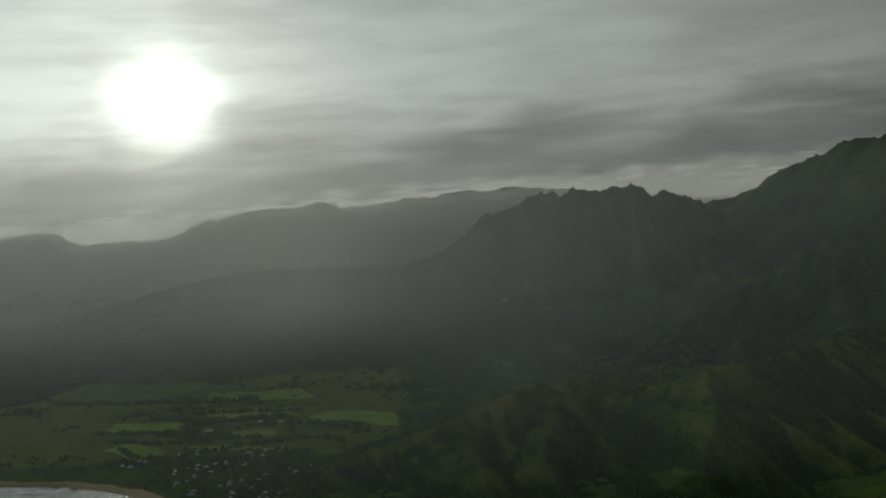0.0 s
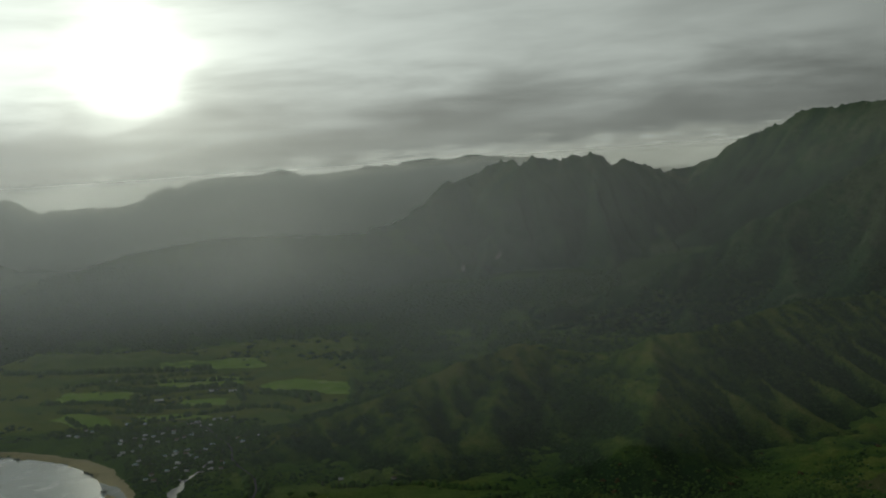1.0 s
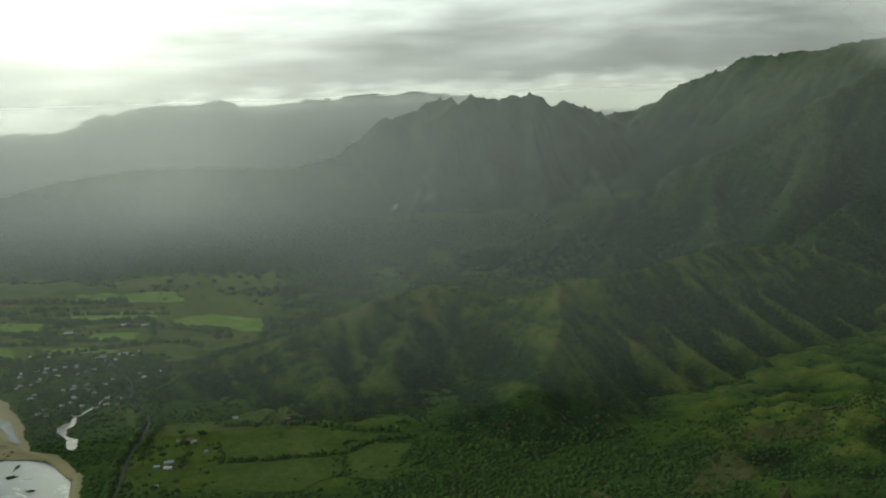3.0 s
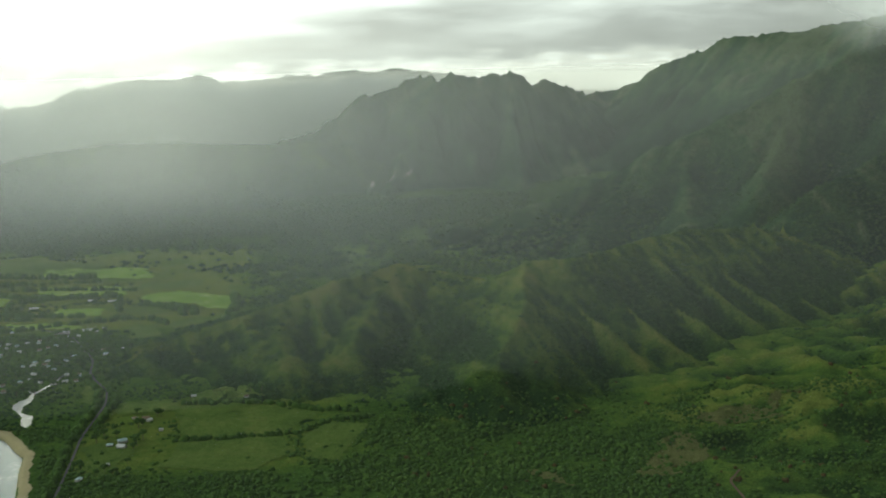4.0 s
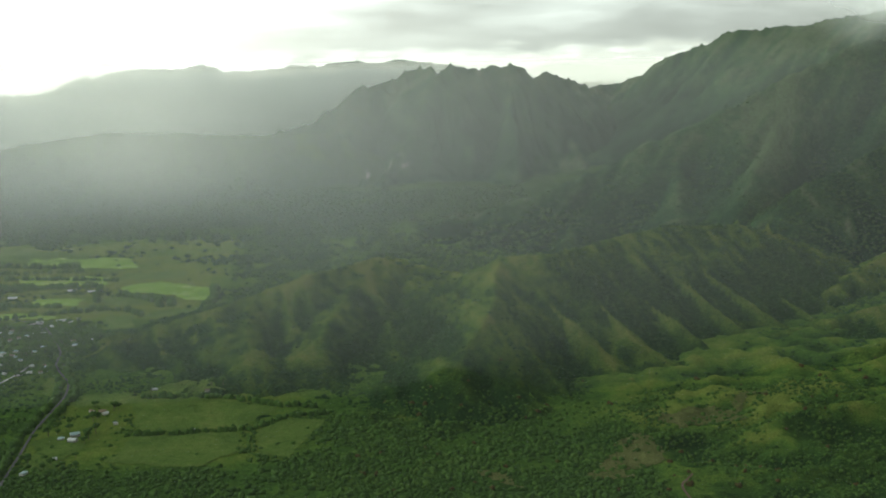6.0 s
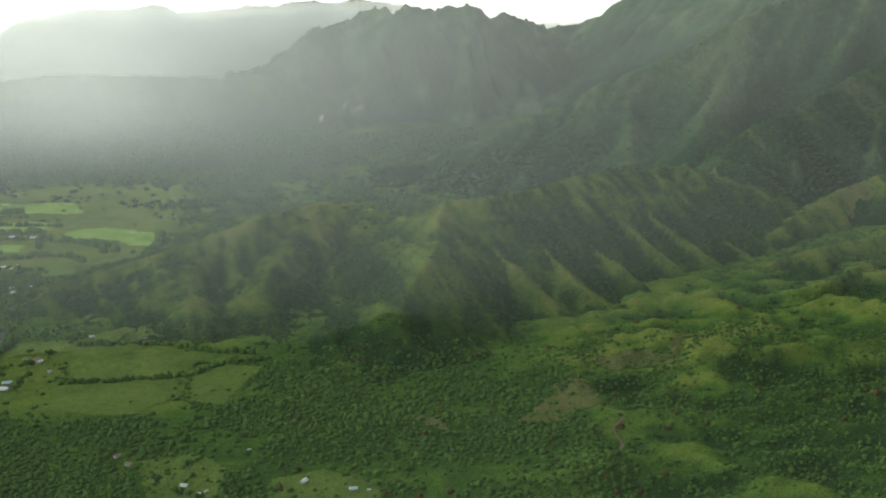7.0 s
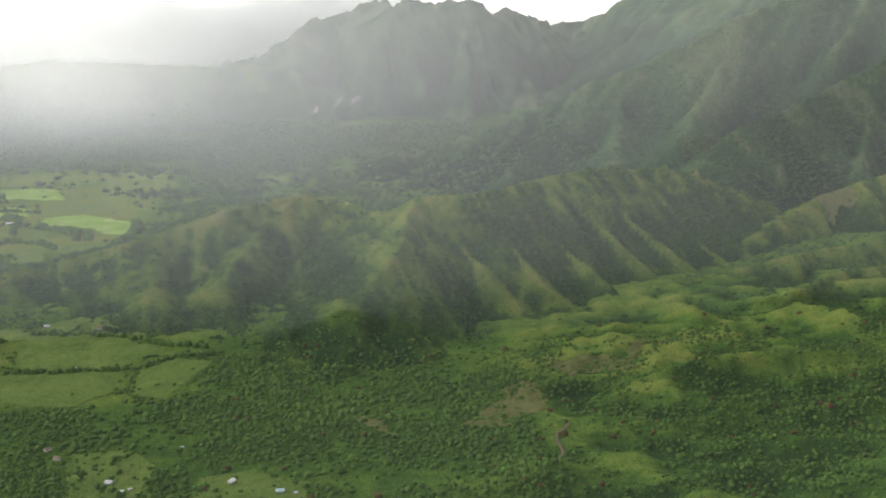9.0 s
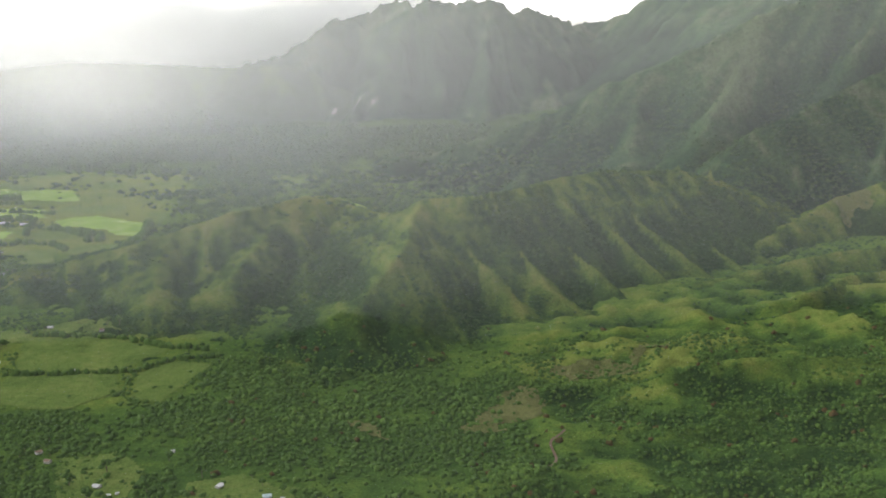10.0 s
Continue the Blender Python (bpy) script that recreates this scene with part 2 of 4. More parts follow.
def crest(X, Y, line, power=1.25):
    """Height of a plain ridge along the points (x, y, z, half width) of line, and how far down its side a place is."""
    best, down = np.full(X.shape, -1e9), np.ones(X.shape)
    for (ax, ay, az, aw), (bx, by, bz, bw) in zip(line, line[1:]):
        ux, uy = bx - ax, by - ay
        t = np.clip(((X - ax) * ux + (Y - ay) * uy) / (ux * ux + uy * uy), 0, 1)
        u = np.hypot(X - ax - t * ux, Y - ay - t * uy) / (aw + (bw - aw) * t)
        h = (az + (bz - az) * t) * np.where(u < 1, np.maximum(1 - u, 0) ** power, -(u - 1) * 0.6)
        down = np.where(h > best, u, down)
        best = np.maximum(best, h)
    return best, down


COAST = [(800, -170), (1000, -195), (1163, -234), (1227, -273), (1274, -325), (1378, -368), (1495, -424), (1569, -488), (1640, -600), (1700, -800), (1760, -1200), (1800, -2600)]


def coast_x(Y):
    return np.interp(Y, [c[0] for c in COAST], [c[1] for c in COAST], right=-9000.0)


# low grassy ridges of the foothills: x, y, z, half width
FOOT = [
    [(590, 1076, 18, 48), (642, 1096, 28, 48), (689, 1096, 38, 48), (753, 1093, 44, 48), (845, 1075, 46, 48)],
    [(691, 1101, 36, 34), (667, 1077, 24, 34), (656, 1059, 8, 34)],
    [(460, 1095, 9, 32), (519, 1099, 12, 32), (582, 1090, 10, 32)],
    [(493, 975, 4, 34), (535, 974, 11, 34), (575, 988, 9, 34)],
    [(725, 974, 22, 46), (761, 973, 30, 46), (795, 968, 34, 46)],
    [(397, 863, 6, 40), (435, 878, 13, 40), (470, 892, 14, 40), (514, 893, 8, 40)],
    [(569, 882, 8, 40), (624, 877, 15, 40), (680, 871, 13, 40)],
    [(670, 835, 18, 46), (729, 827, 26, 46)],
    [(614, 937, 8, 46), (691, 925, 19, 46), (765, 902, 20, 46)],
    [(755, 1099, 42, 36), (754, 1054, 26, 36), (731, 1015, 12, 36)],
]


def valley(X, Y):
    """The plain, the rolling foothills and the bed of the bay."""
    inland = X - coast_x(Y)
    base = 2.0 * fbm(X / 300, Y / 300, 2, 40) + 1.2
    foot = smooth(X, 330, 620) * smooth(Y, 500, 850) * (1 - smooth(Y, 1350, 1600))
    wx, wy = 60 * fbm(X / 160, Y / 160, 2, 90), 60 * fbm(X / 160, Y / 160, 2, 95)
    crestlike = fbm((X + wx) / 150 + 0.3 * Y / 150, (Y + wy) / 95, 4, 51, True)
    waves = (crestlike - 0.56) * 36 * foot
    rise = smooth(X, 420, 1500) * 75 + smooth(Y, 2050, 3300) * (45 + 50 * fbm(X / 260, Y / 260, 3, 77))
    gully = foot * (14 * (fbm(X / 64, Y / 52, 4, 60, True) - 0.55) + 8 * (fbm(X / 24, Y / 27, 3, 64, True) - 0.6))
    h = base + waves + rise + gully + smooth(Y, 700, 1900) * 3 * fbm(X / 90, Y / 90, 3, 12)
    spur = np.zeros(X.shape)
    for line in FOOT:
        k, down = crest(X + 0.3 * (wx - 30), Y + 0.3 * (wy - 30), line, 1.1)
        k = k + 17 * (fbm(X / 26, Y / 30, 4, 66, True) - 0.6) * np.clip(down * 3, 0, 1)
        h = np.maximum(h, k)
        spur = np.maximum(spur, np.clip(1 - 1.5 * down, 0, 1))
    shore = np.interp(Y, [1235, 1310], [8.0, 25.0])
    h = np.where(inland < 0, -7 + (h + 7) * smooth(inland, -2 * shore - 2, -2), h)
    pasture = smooth(X, -210, -170) * (1 - smooth(X, 90, 170)) * smooth(Y, 1060, 1110) * (1 - smooth(Y, 1310, 1360))
    fields = (1 - smooth(X, -140, -60)) * smooth(Y, 1740, 1800) * (1 - smooth(Y, 2450, 2560))
    # grass opens on fields and foothill crests, partly standing in for sun patches
    o = 0.4 + foot * ((crestlike - 0.66) * 1.6 + (fbm(X / 64, Y / 52, 4, 60, True) - 0.62) * 1.4) + 0.3 * (fbm(X / 120, Y / 120, 3, 8) - 0.5) + 0.3 * pasture + 0.42 * fields - 0.28 * smooth(Y, 2450, 2750) + 0.16 * spur
    return h, np.clip(o, 0, 1)


NEAR = [
    [(-238, 1520, 2, 90), (-120, 1590, 30, 150), (0, 1640, 62, 200), (95, 1690, 84, 220), (200, 1800, 90, 220), (226, 1880, 76, 200), (330, 1700, 74, 220), (392, 1590, 121, 240), (480, 1592, 123, 250), (614, 1697, 135, 290), (696, 1751, 139, 310), (816, 1775, 134, 310), (900, 1800, 112, 280), (990, 1815, 78, 220)],
    [(392, 1590, 120, 170), (362, 1437, 90, 150), (306, 1294, 44, 130), (255, 1215, 6, 90)],
    [(200, 1800, 88, 150), (150, 1600, 60, 130), (110, 1440, 22, 110), (95, 1350, 2, 80)],
    [(0, 1640, 58, 140), (10, 1500, 42, 130), (25, 1400, 26, 100), (20, 1330, 4, 70)],
    [(1420, 1720, 230, 260), (1260, 1700, 165, 200), (1128, 1690, 127, 160), (1043, 1690, 102, 130), (960, 1640, 72, 110), (885, 1590, 50, 90)],
    [(1400, 1500, 130, 170), (1150, 1480, 92, 130), (1024, 1460, 72, 100), (971, 1460, 67, 90), (890, 1454, 56, 80), (770, 1445, 29, 70)],
    [(1300, 1400, 96, 140), (1060, 1385, 66, 100), (930, 1365, 57, 80), (847, 1307, 49, 75), (790, 1265, 22, 60)],
]
# narrow spurs that run down both faces of the near hill
for x, y, z, dx, size in [(430, 1592, 121, 0.30, 280), (486, 1600, 122, 0.35, 300), (555, 1650, 128, 0.38, 310), (614, 1697, 133, 0.40, 330), (670, 1735, 137, 0.42, 330), (735, 1760, 137, 0.42, 330), (800, 1773, 133, 0.40, 320), (862, 1790, 120, 0.32, 300), (930, 1804, 100, 0.22, 260),
                          (205, 1795, 88, -0.12, 300), (130, 1725, 86, 0.2, 270), (62, 1660, 72, -0.02, 250), (0, 1640, 62, 0.2, 230), (-60, 1615, 46, 0.1, 180), (-110, 1595, 32, 0.1, 140)]:
    NEAR.append([(x + dx * size * t + 13 * math.sin(5 * t + x), y - size * t, z * (1 - 0.5 * t * (1 - t)) * (1 - t) ** 1.02 * (1 + 0.1 * math.sin(9 * t + x)) + 2, (62 - 20 * t) * (1 + 0.25 * math.sin(3.7 * x))) for t in (0, 0.2, 0.42, 0.65, 0.85, 0.97)])
# wooded shoulder that climbs towards the tall mountain
SHOULDER = [
    [(840, 1880, 78, 130), (905, 1885, 122, 170), (981, 1907, 178, 230), (1067, 1950, 208, 260), (1165, 1990, 240, 290), (1283, 2050, 283, 330), (1450, 2150, 343, 400), (1690, 2300, 430, 500)],
    [(1067, 1950, 200, 150), (1040, 1850, 130, 120), (1010, 1790, 84, 90)],
    [(1283, 2050, 275, 190), (1235, 1920, 180, 150), (1190, 1820, 130, 110)],
]
RIGHT = [
    [(1080, 4240, 336, 420), (1190, 4290, 352, 480), (1274, 4200, 378, 560), (1348, 4000, 466, 640), (1432, 3900, 490, 700), (1470, 3800, 530, 800), (1577, 3400, 534, 950), (1720, 3000, 560, 1050), (2050, 2500, 680, 1150), (2500, 1900, 800, 1200)],
    [(1577, 3400, 520, 500), (1330, 3050, 300, 460), (1100, 2850, 160, 380)],
    [(2600, 2300, 800, 700), (2050, 2420, 680, 650), (1700, 2440, 590, 600), (1394, 2450, 468, 540), (1175, 2450, 382, 500), (1044, 2450, 320, 460), (913, 2450, 258, 420), (781, 2450, 203, 360), (649, 2470, 140, 290), (523, 2500, 98, 240), (400, 2540, 50, 180)],
    [(1700, 2440, 580, 420), (1560, 2200, 380, 380), (1420, 2050, 240, 340)],
    [(1175, 2450, 376, 280), (1060, 2260, 240, 240), (960, 2120, 150, 200)],
    [(913, 2450, 252, 220), (860, 2270, 150, 190), (800, 2130, 84, 150)],
    [(649, 2470, 136, 180), (640, 2330, 80, 150), (620, 2220, 40, 120)],
]
MIDDLE = [
    [(-200, 3330, 180, 300), (-46, 3400, 236, 340), (30, 3450, 260, 380), (158, 3640, 362, 480), (260, 3730, 388, 560), (363, 3790, 414, 640), (431, 3670, 424, 640), (561, 3680, 412, 640), (675, 3700, 424, 640), (783, 3850, 386, 640), (843, 3930, 404, 640), (921, 4000, 366, 640), (1080, 4240, 336, 640)],
    [(363, 3790, 400, 300), (300, 3450, 210, 300), (240, 3200, 100, 260), (180, 3000, 40, 200)],
    [(675, 3700, 410, 320), (640, 3350, 210, 300), (620, 3050, 90, 260)],
    [(843, 3930, 390, 320), (850, 3550, 220, 300), (830, 3200, 100, 260)],
]
LOW = [
    [(-1900, 2500, 120, 380), (-1160, 2720, 150, 420), (-925, 3000, 186, 460), (-817, 3100, 218, 480), (-581, 3200, 246, 520), (-397, 3250, 238, 520), (-153, 3300, 224, 480), (60, 3400, 225, 420)],
    [(-581, 3200, 236, 340), (-560, 2950, 120, 300), (-540, 2750, 30, 200)],
    [(-250, 3290, 224, 340), (-180, 3000, 110, 300), (-150, 2800, 40, 200)],
]
DISTANT = [
    [(-2600, 4560, 400, 300), (-2000, 4720, 402, 320), (-1767, 4720, 416, 320), (-1620, 4720, 342, 300), (-1490, 4720, 350, 300), (-1264, 4720, 340, 300), (-1062, 4720, 412, 320), (-813, 4720, 440, 330), (-539, 4720, 460, 330), (-466, 4720, 438, 330), (-266, 4720, 438, 330), (-65, 4720, 449, 330), (188, 4720, 458, 330), (341, 4720, 464, 330), (544, 4720, 442, 330), (800, 4740, 380, 300), (1100, 4780, 352, 280), (1500, 4780, 352, 280), (1900, 4780, 352, 280)],
]


def raised(lines, power, rib, rib_len, turn, seed, rough, open_add=0.0, jag=0.0, crinkle=8.0, woods=None):
    """A hill or mountain: its ridges, with ribs and gullies that run down its sides about the compass turn."""
    c, s = math.cos(turn), math.sin(turn)

    def shape(X, Y):
        wx, wy = 36 * (fbm(X / 120, Y / 120, 3, seed + 1) - 0.5), 36 * (fbm(X / 120, Y / 120, 3, seed + 2) - 0.5)
        best = down = None
        for line in lines:
            h, u = crest(X + 0.7 * wx, Y + 0.7 * wy, line, power)
            if best is None:
                best, down = h, u
            else:
                down = np.where(h > best, u, down)
                best = np.maximum(best, h)
        across, along = (X + wx) * c + (Y + wy) * s, -(X + wx) * s + (Y + wy) * c
        teeth = fbm(across / rib_len, along / (rib_len * 4.5), 3, seed + 5, True)
        fine = fbm(across / (rib_len * 0.33), along / rib_len, 3, seed + 8, True)
        flank = np.clip(down * 3.0, 0, 1) * np.clip(1.25 - down, 0, 1)
        h = best + flank * (rib * (teeth - 0.62) * 2 + 0.3 * rib * (fine - 0.6)) + rough * (fbm(X / 40, Y / 40, 4, seed + 12) - 0.5) * np.clip(0.35 + down * 3, 0, 1)
        h = h + crinkle * (fbm((X + wx) / 30, (Y + wy) / 34, 4, seed + 25, True) - 0.6) * np.clip(down * 5, 0, 1)
        if jag:
            h = h + jag * np.clip(1.2 - down * 6, 0, 1) * (fbm(X / 48, Y / 160, 4, seed + 15, True) - 0.62) * 1.6
        wooded = 0.0 if woods is None else woods(X, Y)
        return h, np.clip(-wooded + (teeth - 0.5) * 0.8 + (fine - 0.6) * 0.6 + 0.08 + open_add + 0.5 * np.clip(1 - 1.9 * down, 0, 1), 0, 1)

    return shape


near_hill = raised(NEAR, 1.06, 13.0, 42.0, 0.28, 3, 8.0, crinkle=13.0, woods=lambda X, Y: 0.15 * smooth(X, 420, 520) * smooth(Y, 1480, 1560) * (1 - smooth(X, 930, 1000)))
shoulder = raised(SHOULDER, 1.1, 12.0, 60.0, 0.5, 150, 9.0, -0.1)
right_mountain = raised(RIGHT, 1.25, 62.0, 130.0, -0.75, 300, 16.0, 0.0, 18.0)
middle_mountain = raised(MIDDLE, 1.3, 52.0, 105.0, 0.12, 500, 16.0, -0.08, 34.0)
low_hill = raised(LOW, 1.15, 24.0, 120.0, 0.2, 700, 8.0, -0.3)
far_range = raised(DISTANT, 0.9, 34.0, 150.0, 0.0, 900, 6.0, 0.0, 22.0)


def surface(X, Y):
    """Height of the land where houses, fields and trees stand, and how open it is."""
    h, o = valley(X, Y)
    for shape in (near_hill, shoulder, right_mountain, middle_mountain, low_hill):
        k, p = shape(X, Y)
        o = np.where(k > h, p, o)
        h = np.maximum(h, k)
    return h, o


def height(x, y):
    return float(surface(np.array([float(x)]), np.array([float(y)]))[0][0])


def mesh_object(name, verts, faces, mat, parent=None, flat=False, **attributes):
    me = bpy.data.meshes.new(name)
    me.from_pydata(np.asarray(verts, float).tolist() if not isinstance(verts, list) else verts, [], faces.tolist() if isinstance(faces, np.ndarray) else faces)
    me.materials.append(mat)
    for key, values in attributes.items():
        a = me.attributes.new(key, "FLOAT", "POINT")
        a.data.foreach_set("value", np.asarray(values, np.float32).ravel())
    me.polygons.foreach_set("use_smooth", [not flat] * len(me.polygons))
    me.update()
    ob = new(name, me)
    ob.parent = parent
    return ob


def sheet(name, xs, ys, shape, mat, sink=None, **attributes):
    X, Y = np.meshgrid(xs, ys)
    Z, grass = shape(X, Y)
    nx, ny = len(xs), len(ys)
    i = np.arange(nx * ny).reshape(ny, nx)
    faces = np.stack([i[:-1, :-1], i[:-1, 1:], i[1:, 1:], i[1:, :-1]], -1).reshape(-1, 4)
    if sink is not None:
        keep = (Z > sink).ravel()[faces].any(1)
        faces = faces[keep]
        used = np.unique(faces)
        back = np.full(nx * ny, -1)
        back[used] = np.arange(len(used))
        faces = back[faces]
        verts = np.stack([X, Y, Z], -1).reshape(-1, 3)[used]
        return mesh_object(name, verts, faces, mat, grass=grass.ravel()[used])
    return mesh_object(name, np.stack([X, Y, Z], -1).reshape(-1, 3), faces, mat, grass=grass)


def spaced(*runs):
    """Even steps between marks: (from, to, step), joined."""
    return np.concatenate([np.arange(a, b, s) for a, b, s in runs])


ground = sheet("ground", spaced((-4800, -1400, 120), (-1400, -500, 20), (-500, 1300, 6), (1300, 2000, 25), (2000, 4800, 120)), spaced((-4800, 200, 200), (200, 780, 30), (780, 1500, 6), (1500, 2100, 9), (2100, 3300, 20), (3300, 5000, 60)), valley, LAND)
tagged(ground, "green valley floor of scrub, meadow and rolling grassy foothills", "ground", kind="structure")
hill = sheet("hill", np.arange(-360, 1700, 5.0), np.arange(1130, 2450, 5.0), near_hill, HILL, -12)
tagged(hill, "steep green hill with grassy ribs and wooded dark gullies", "hill", kind="structure")
shoulder_side = sheet("hill", np.arange(700, 2000, 7.0), np.arange(1650, 2700, 7.0), shoulder, ROCK, -12)
tagged(shoulder_side, "dark wooded hill shoulder behind the ribbed hill", "hill", kind="structure")
right_side = sheet("mountain", np.arange(300, 2900, 14.0), np.arange(1500, 4700, 14.0), right_mountain, ROCK, -12)
tagged(right_side, "tall forested mountain whose upper slopes fade into cloud", "mountain", kind="structure")
middle_side = sheet("mountain", np.arange(-500, 1700, 11.0), np.arange(2800, 4700, 11.0), middle_mountain, ROCK, -12)
tagged(middle_side, "jagged forested mountain with steep fluted cliffs in haze", "mountain", kind="structure")
low_side = sheet("hill", np.arange(-2300, 400, 14.0), np.arange(2300, 3700, 14.0), low_hill, HILL, -12)
tagged(low_side, "broad low wooded hill beyond the valley fields", "hill", kind="structure")
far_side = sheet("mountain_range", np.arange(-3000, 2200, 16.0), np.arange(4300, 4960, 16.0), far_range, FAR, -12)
tagged(far_side, "distant mountain range tinted haze blue-grey, with a notched skyline", "mountain range", kind="structure")
bay = mesh_object("water", [(-4800, -4800, -1), (400, -4800, -1), (400, 2100, -1), (-4800, 2100, -1)], [(0, 1, 2, 3)], SEA)
tagged(bay, "pale grey bay water reflecting the cloudy sky", "water", kind="structure")

# ---- haze, rain and cloud ----
def veil(name, x0, x1, y0, z0, z1, density, mat, label, category, bow=0.0, steps=(60, 30)):
    """An upright bank of vapour; density(u, z, x) gives its thickness."""
    u, v = np.meshgrid(np.linspace(0, 1, steps[0]), np.linspace(0, 1, steps[1]))
    x, z = x0 + (x1 - x0) * u, z0 + (z1 - z0) * v
    y = y0 + bow * (2 * u - 1) ** 2 + 60 * (fbm(x / 400, z / 250, 3, int(y0)) - 0.5)
    i = np.arange(u.size).reshape(u.shape)
    faces = np.stack([i[:-1, :-1], i[:-1, 1:], i[1:, 1:], i[1:, :-1]], -1).reshape(-1, 4)
    ob = mesh_object(name, np.stack([x, y, z], -1).reshape(-1, 3), faces, mat, vapour=density(u, z, x))
    return tagged(ob, label, category, kind="stuff")


def ends(u, soft=0.12):
    return smooth(u, 0, soft) * (1 - smooth(u, 1 - soft, 1))


def sunward(x, far=1.0):
    """Haze is thicker on the rainy side of the valley."""
    return 1.85 - 1.58 * smooth(x, -600 * far, 800 * far)


veil("haze", -700, 1100, 640, 0, 440, lambda u, z, x: 0.015 * ends(u, 0.05) * (1 - smooth(z, 370, 435)), MIST, "very thin haze over the near valley", "haze")
veil("haze", -900, 1500, 1290, -10, 500, lambda u, z, x: 0.088 * ends(u, 0.06) * (1.5 - 0.95 * smooth(x, -100, 800)) * smooth(z, -60, 170) * (1 - smooth(z, 400, 490)), MIST, "thin haze in front of the hill", "haze")
veil("haze", -1500, 2300, 2110, 0, 560, lambda u, z, x: 0.125 * ends(u, 0.05) * sunward(x) * smooth(z - 70 * (1 - smooth(x, -150, 120)), -60, 110) * (1 - smooth(z, 405, 540)), MIST, "thin grey haze hanging over the valley", "haze")
veil("haze", -2100, 2600, 2600, 0, 640, lambda u, z, x: 0.13 * ends(u, 0.05) * sunward(x) * smooth(z, 0, 180) * (1 - smooth(z, 400, 560)), MIST, "grey haze in front of the mountain", "haze")
veil("haze", -3000, -60, 3780, 0, 640, lambda u, z, x: 0.24 * smooth(u, 0, 0.04) * (1 - smooth(u, 0.85, 1)) * smooth(z, 0, 120) * (1 - smooth(z, 270, 410)), FAR_MIST, "pale haze over the plain beyond the low hill", "haze")
veil("haze", -3000, 1900, 4480, 0, 640, lambda u, z, x: 0.64 * ends(u, 0.04) * smooth(z, 0, 160) * (1 - smooth(z, 410, 485)), FAR_MIST, "pale haze in front of the distant range", "haze")
RAINY = "soft pale shaft of rain lit from behind"
veil("rain_shaft", -1000, 300, 2480, 0, 640, lambda u, z, x: 0.24 * np.exp(-(((x + 350 + 0.3 * (z - 200)) / 190) ** 2)) * ends(u, 0.2) * smooth(z, 20, 190) * (1 - smooth(z, 380, 620)), RAIN, RAINY, "rain")
veil("rain_shaft", -1000, 300, 2340, 0, 640, lambda u, z, x: 0.235 * np.exp(-(((x + 345 + 0.2 * (z - 200)) / 260) ** 2)) * ends(u, 0.2) * smooth(z, 60, 260) * (1 - smooth(z, 380, 620)), RAIN, RAINY, "rain")
veil("cloud_bank", 900, 3400, 2250, 330, 1100, lambda u, z, x: 0.92 * smooth(u, 0.02, 0.16) * smooth(z, 430 + 50 * (fbm(x / 120, z / 90, 3, 4) - 0.5), 555), CLOUD, "low grey cloud wrapped round the summit", "cloud", -150, (120, 60))

# ---- fields, water's edge, roads ----
def inside(X, Y, poly, wobble=0.0):
    if wobble:
        X, Y = X + wobble * (fbm(X / 26, Y / 26, 4, 21) - 0.5) * 3, Y + wobble * (fbm(X / 26, Y / 26, 4, 22) - 0.5) * 3
    hit = np.zeros(X.shape, bool)
    for (ax, ay), (bx, by) in zip(poly, poly[1:] + poly[:1]):
        cut = ((ay > Y) != (by > Y)) & (X < (bx - ax) * (Y - ay) / ((by - ay) or 1e-9) + ax)
        hit ^= cut
    return hit


CLEARED = []


def patch(name, poly, mat, label, category, lift=0.7, step=2.5, wobble=9.0, level=None, kind=""):
    """A thin layer laid over the land inside an outline."""
    x0, x1 = min(p[0] for p in poly) - 8, max(p[0] for p in poly) + 8
    y0, y1 = min(p[1] for p in poly) - 8, max(p[1] for p in poly) + 8
    X, Y = np.meshgrid(np.arange(x0, x1, step), np.arange(y0, y1, step))
    keep = inside(X, Y, poly, wobble)
    Z, _ = surface(X, Y)
    Z = Z + lift if level is None else np.maximum(Z + 0.1, level)
    i = np.arange(X.size).reshape(X.shape)
    faces = np.stack([i[:-1, :-1], i[:-1, 1:], i[1:, 1:], i[1:, :-1]], -1).reshape(-1, 4)
    faces = faces[keep.ravel()[faces].all(1)]
    used = np.unique(faces)
    back = np.full(X.size, -1)
    back[used] = np.arange(len(used))
    verts = np.stack([X, Y, Z], -1).reshape(-1, 3)[used]
    ob = mesh_object(name, verts, back[faces], mat, grass=0.4 + 0.3 * fbm(verts[:, 0] / 40, verts[:, 1] / 40, 3, 33))
    CLEARED.append((poly, 0.4 if name == 'clearing' else 0.25 if name == 'lawn' else 0.06 if name == 'field' else 0.0))
    return tagged(ob, label, category, kind=kind)


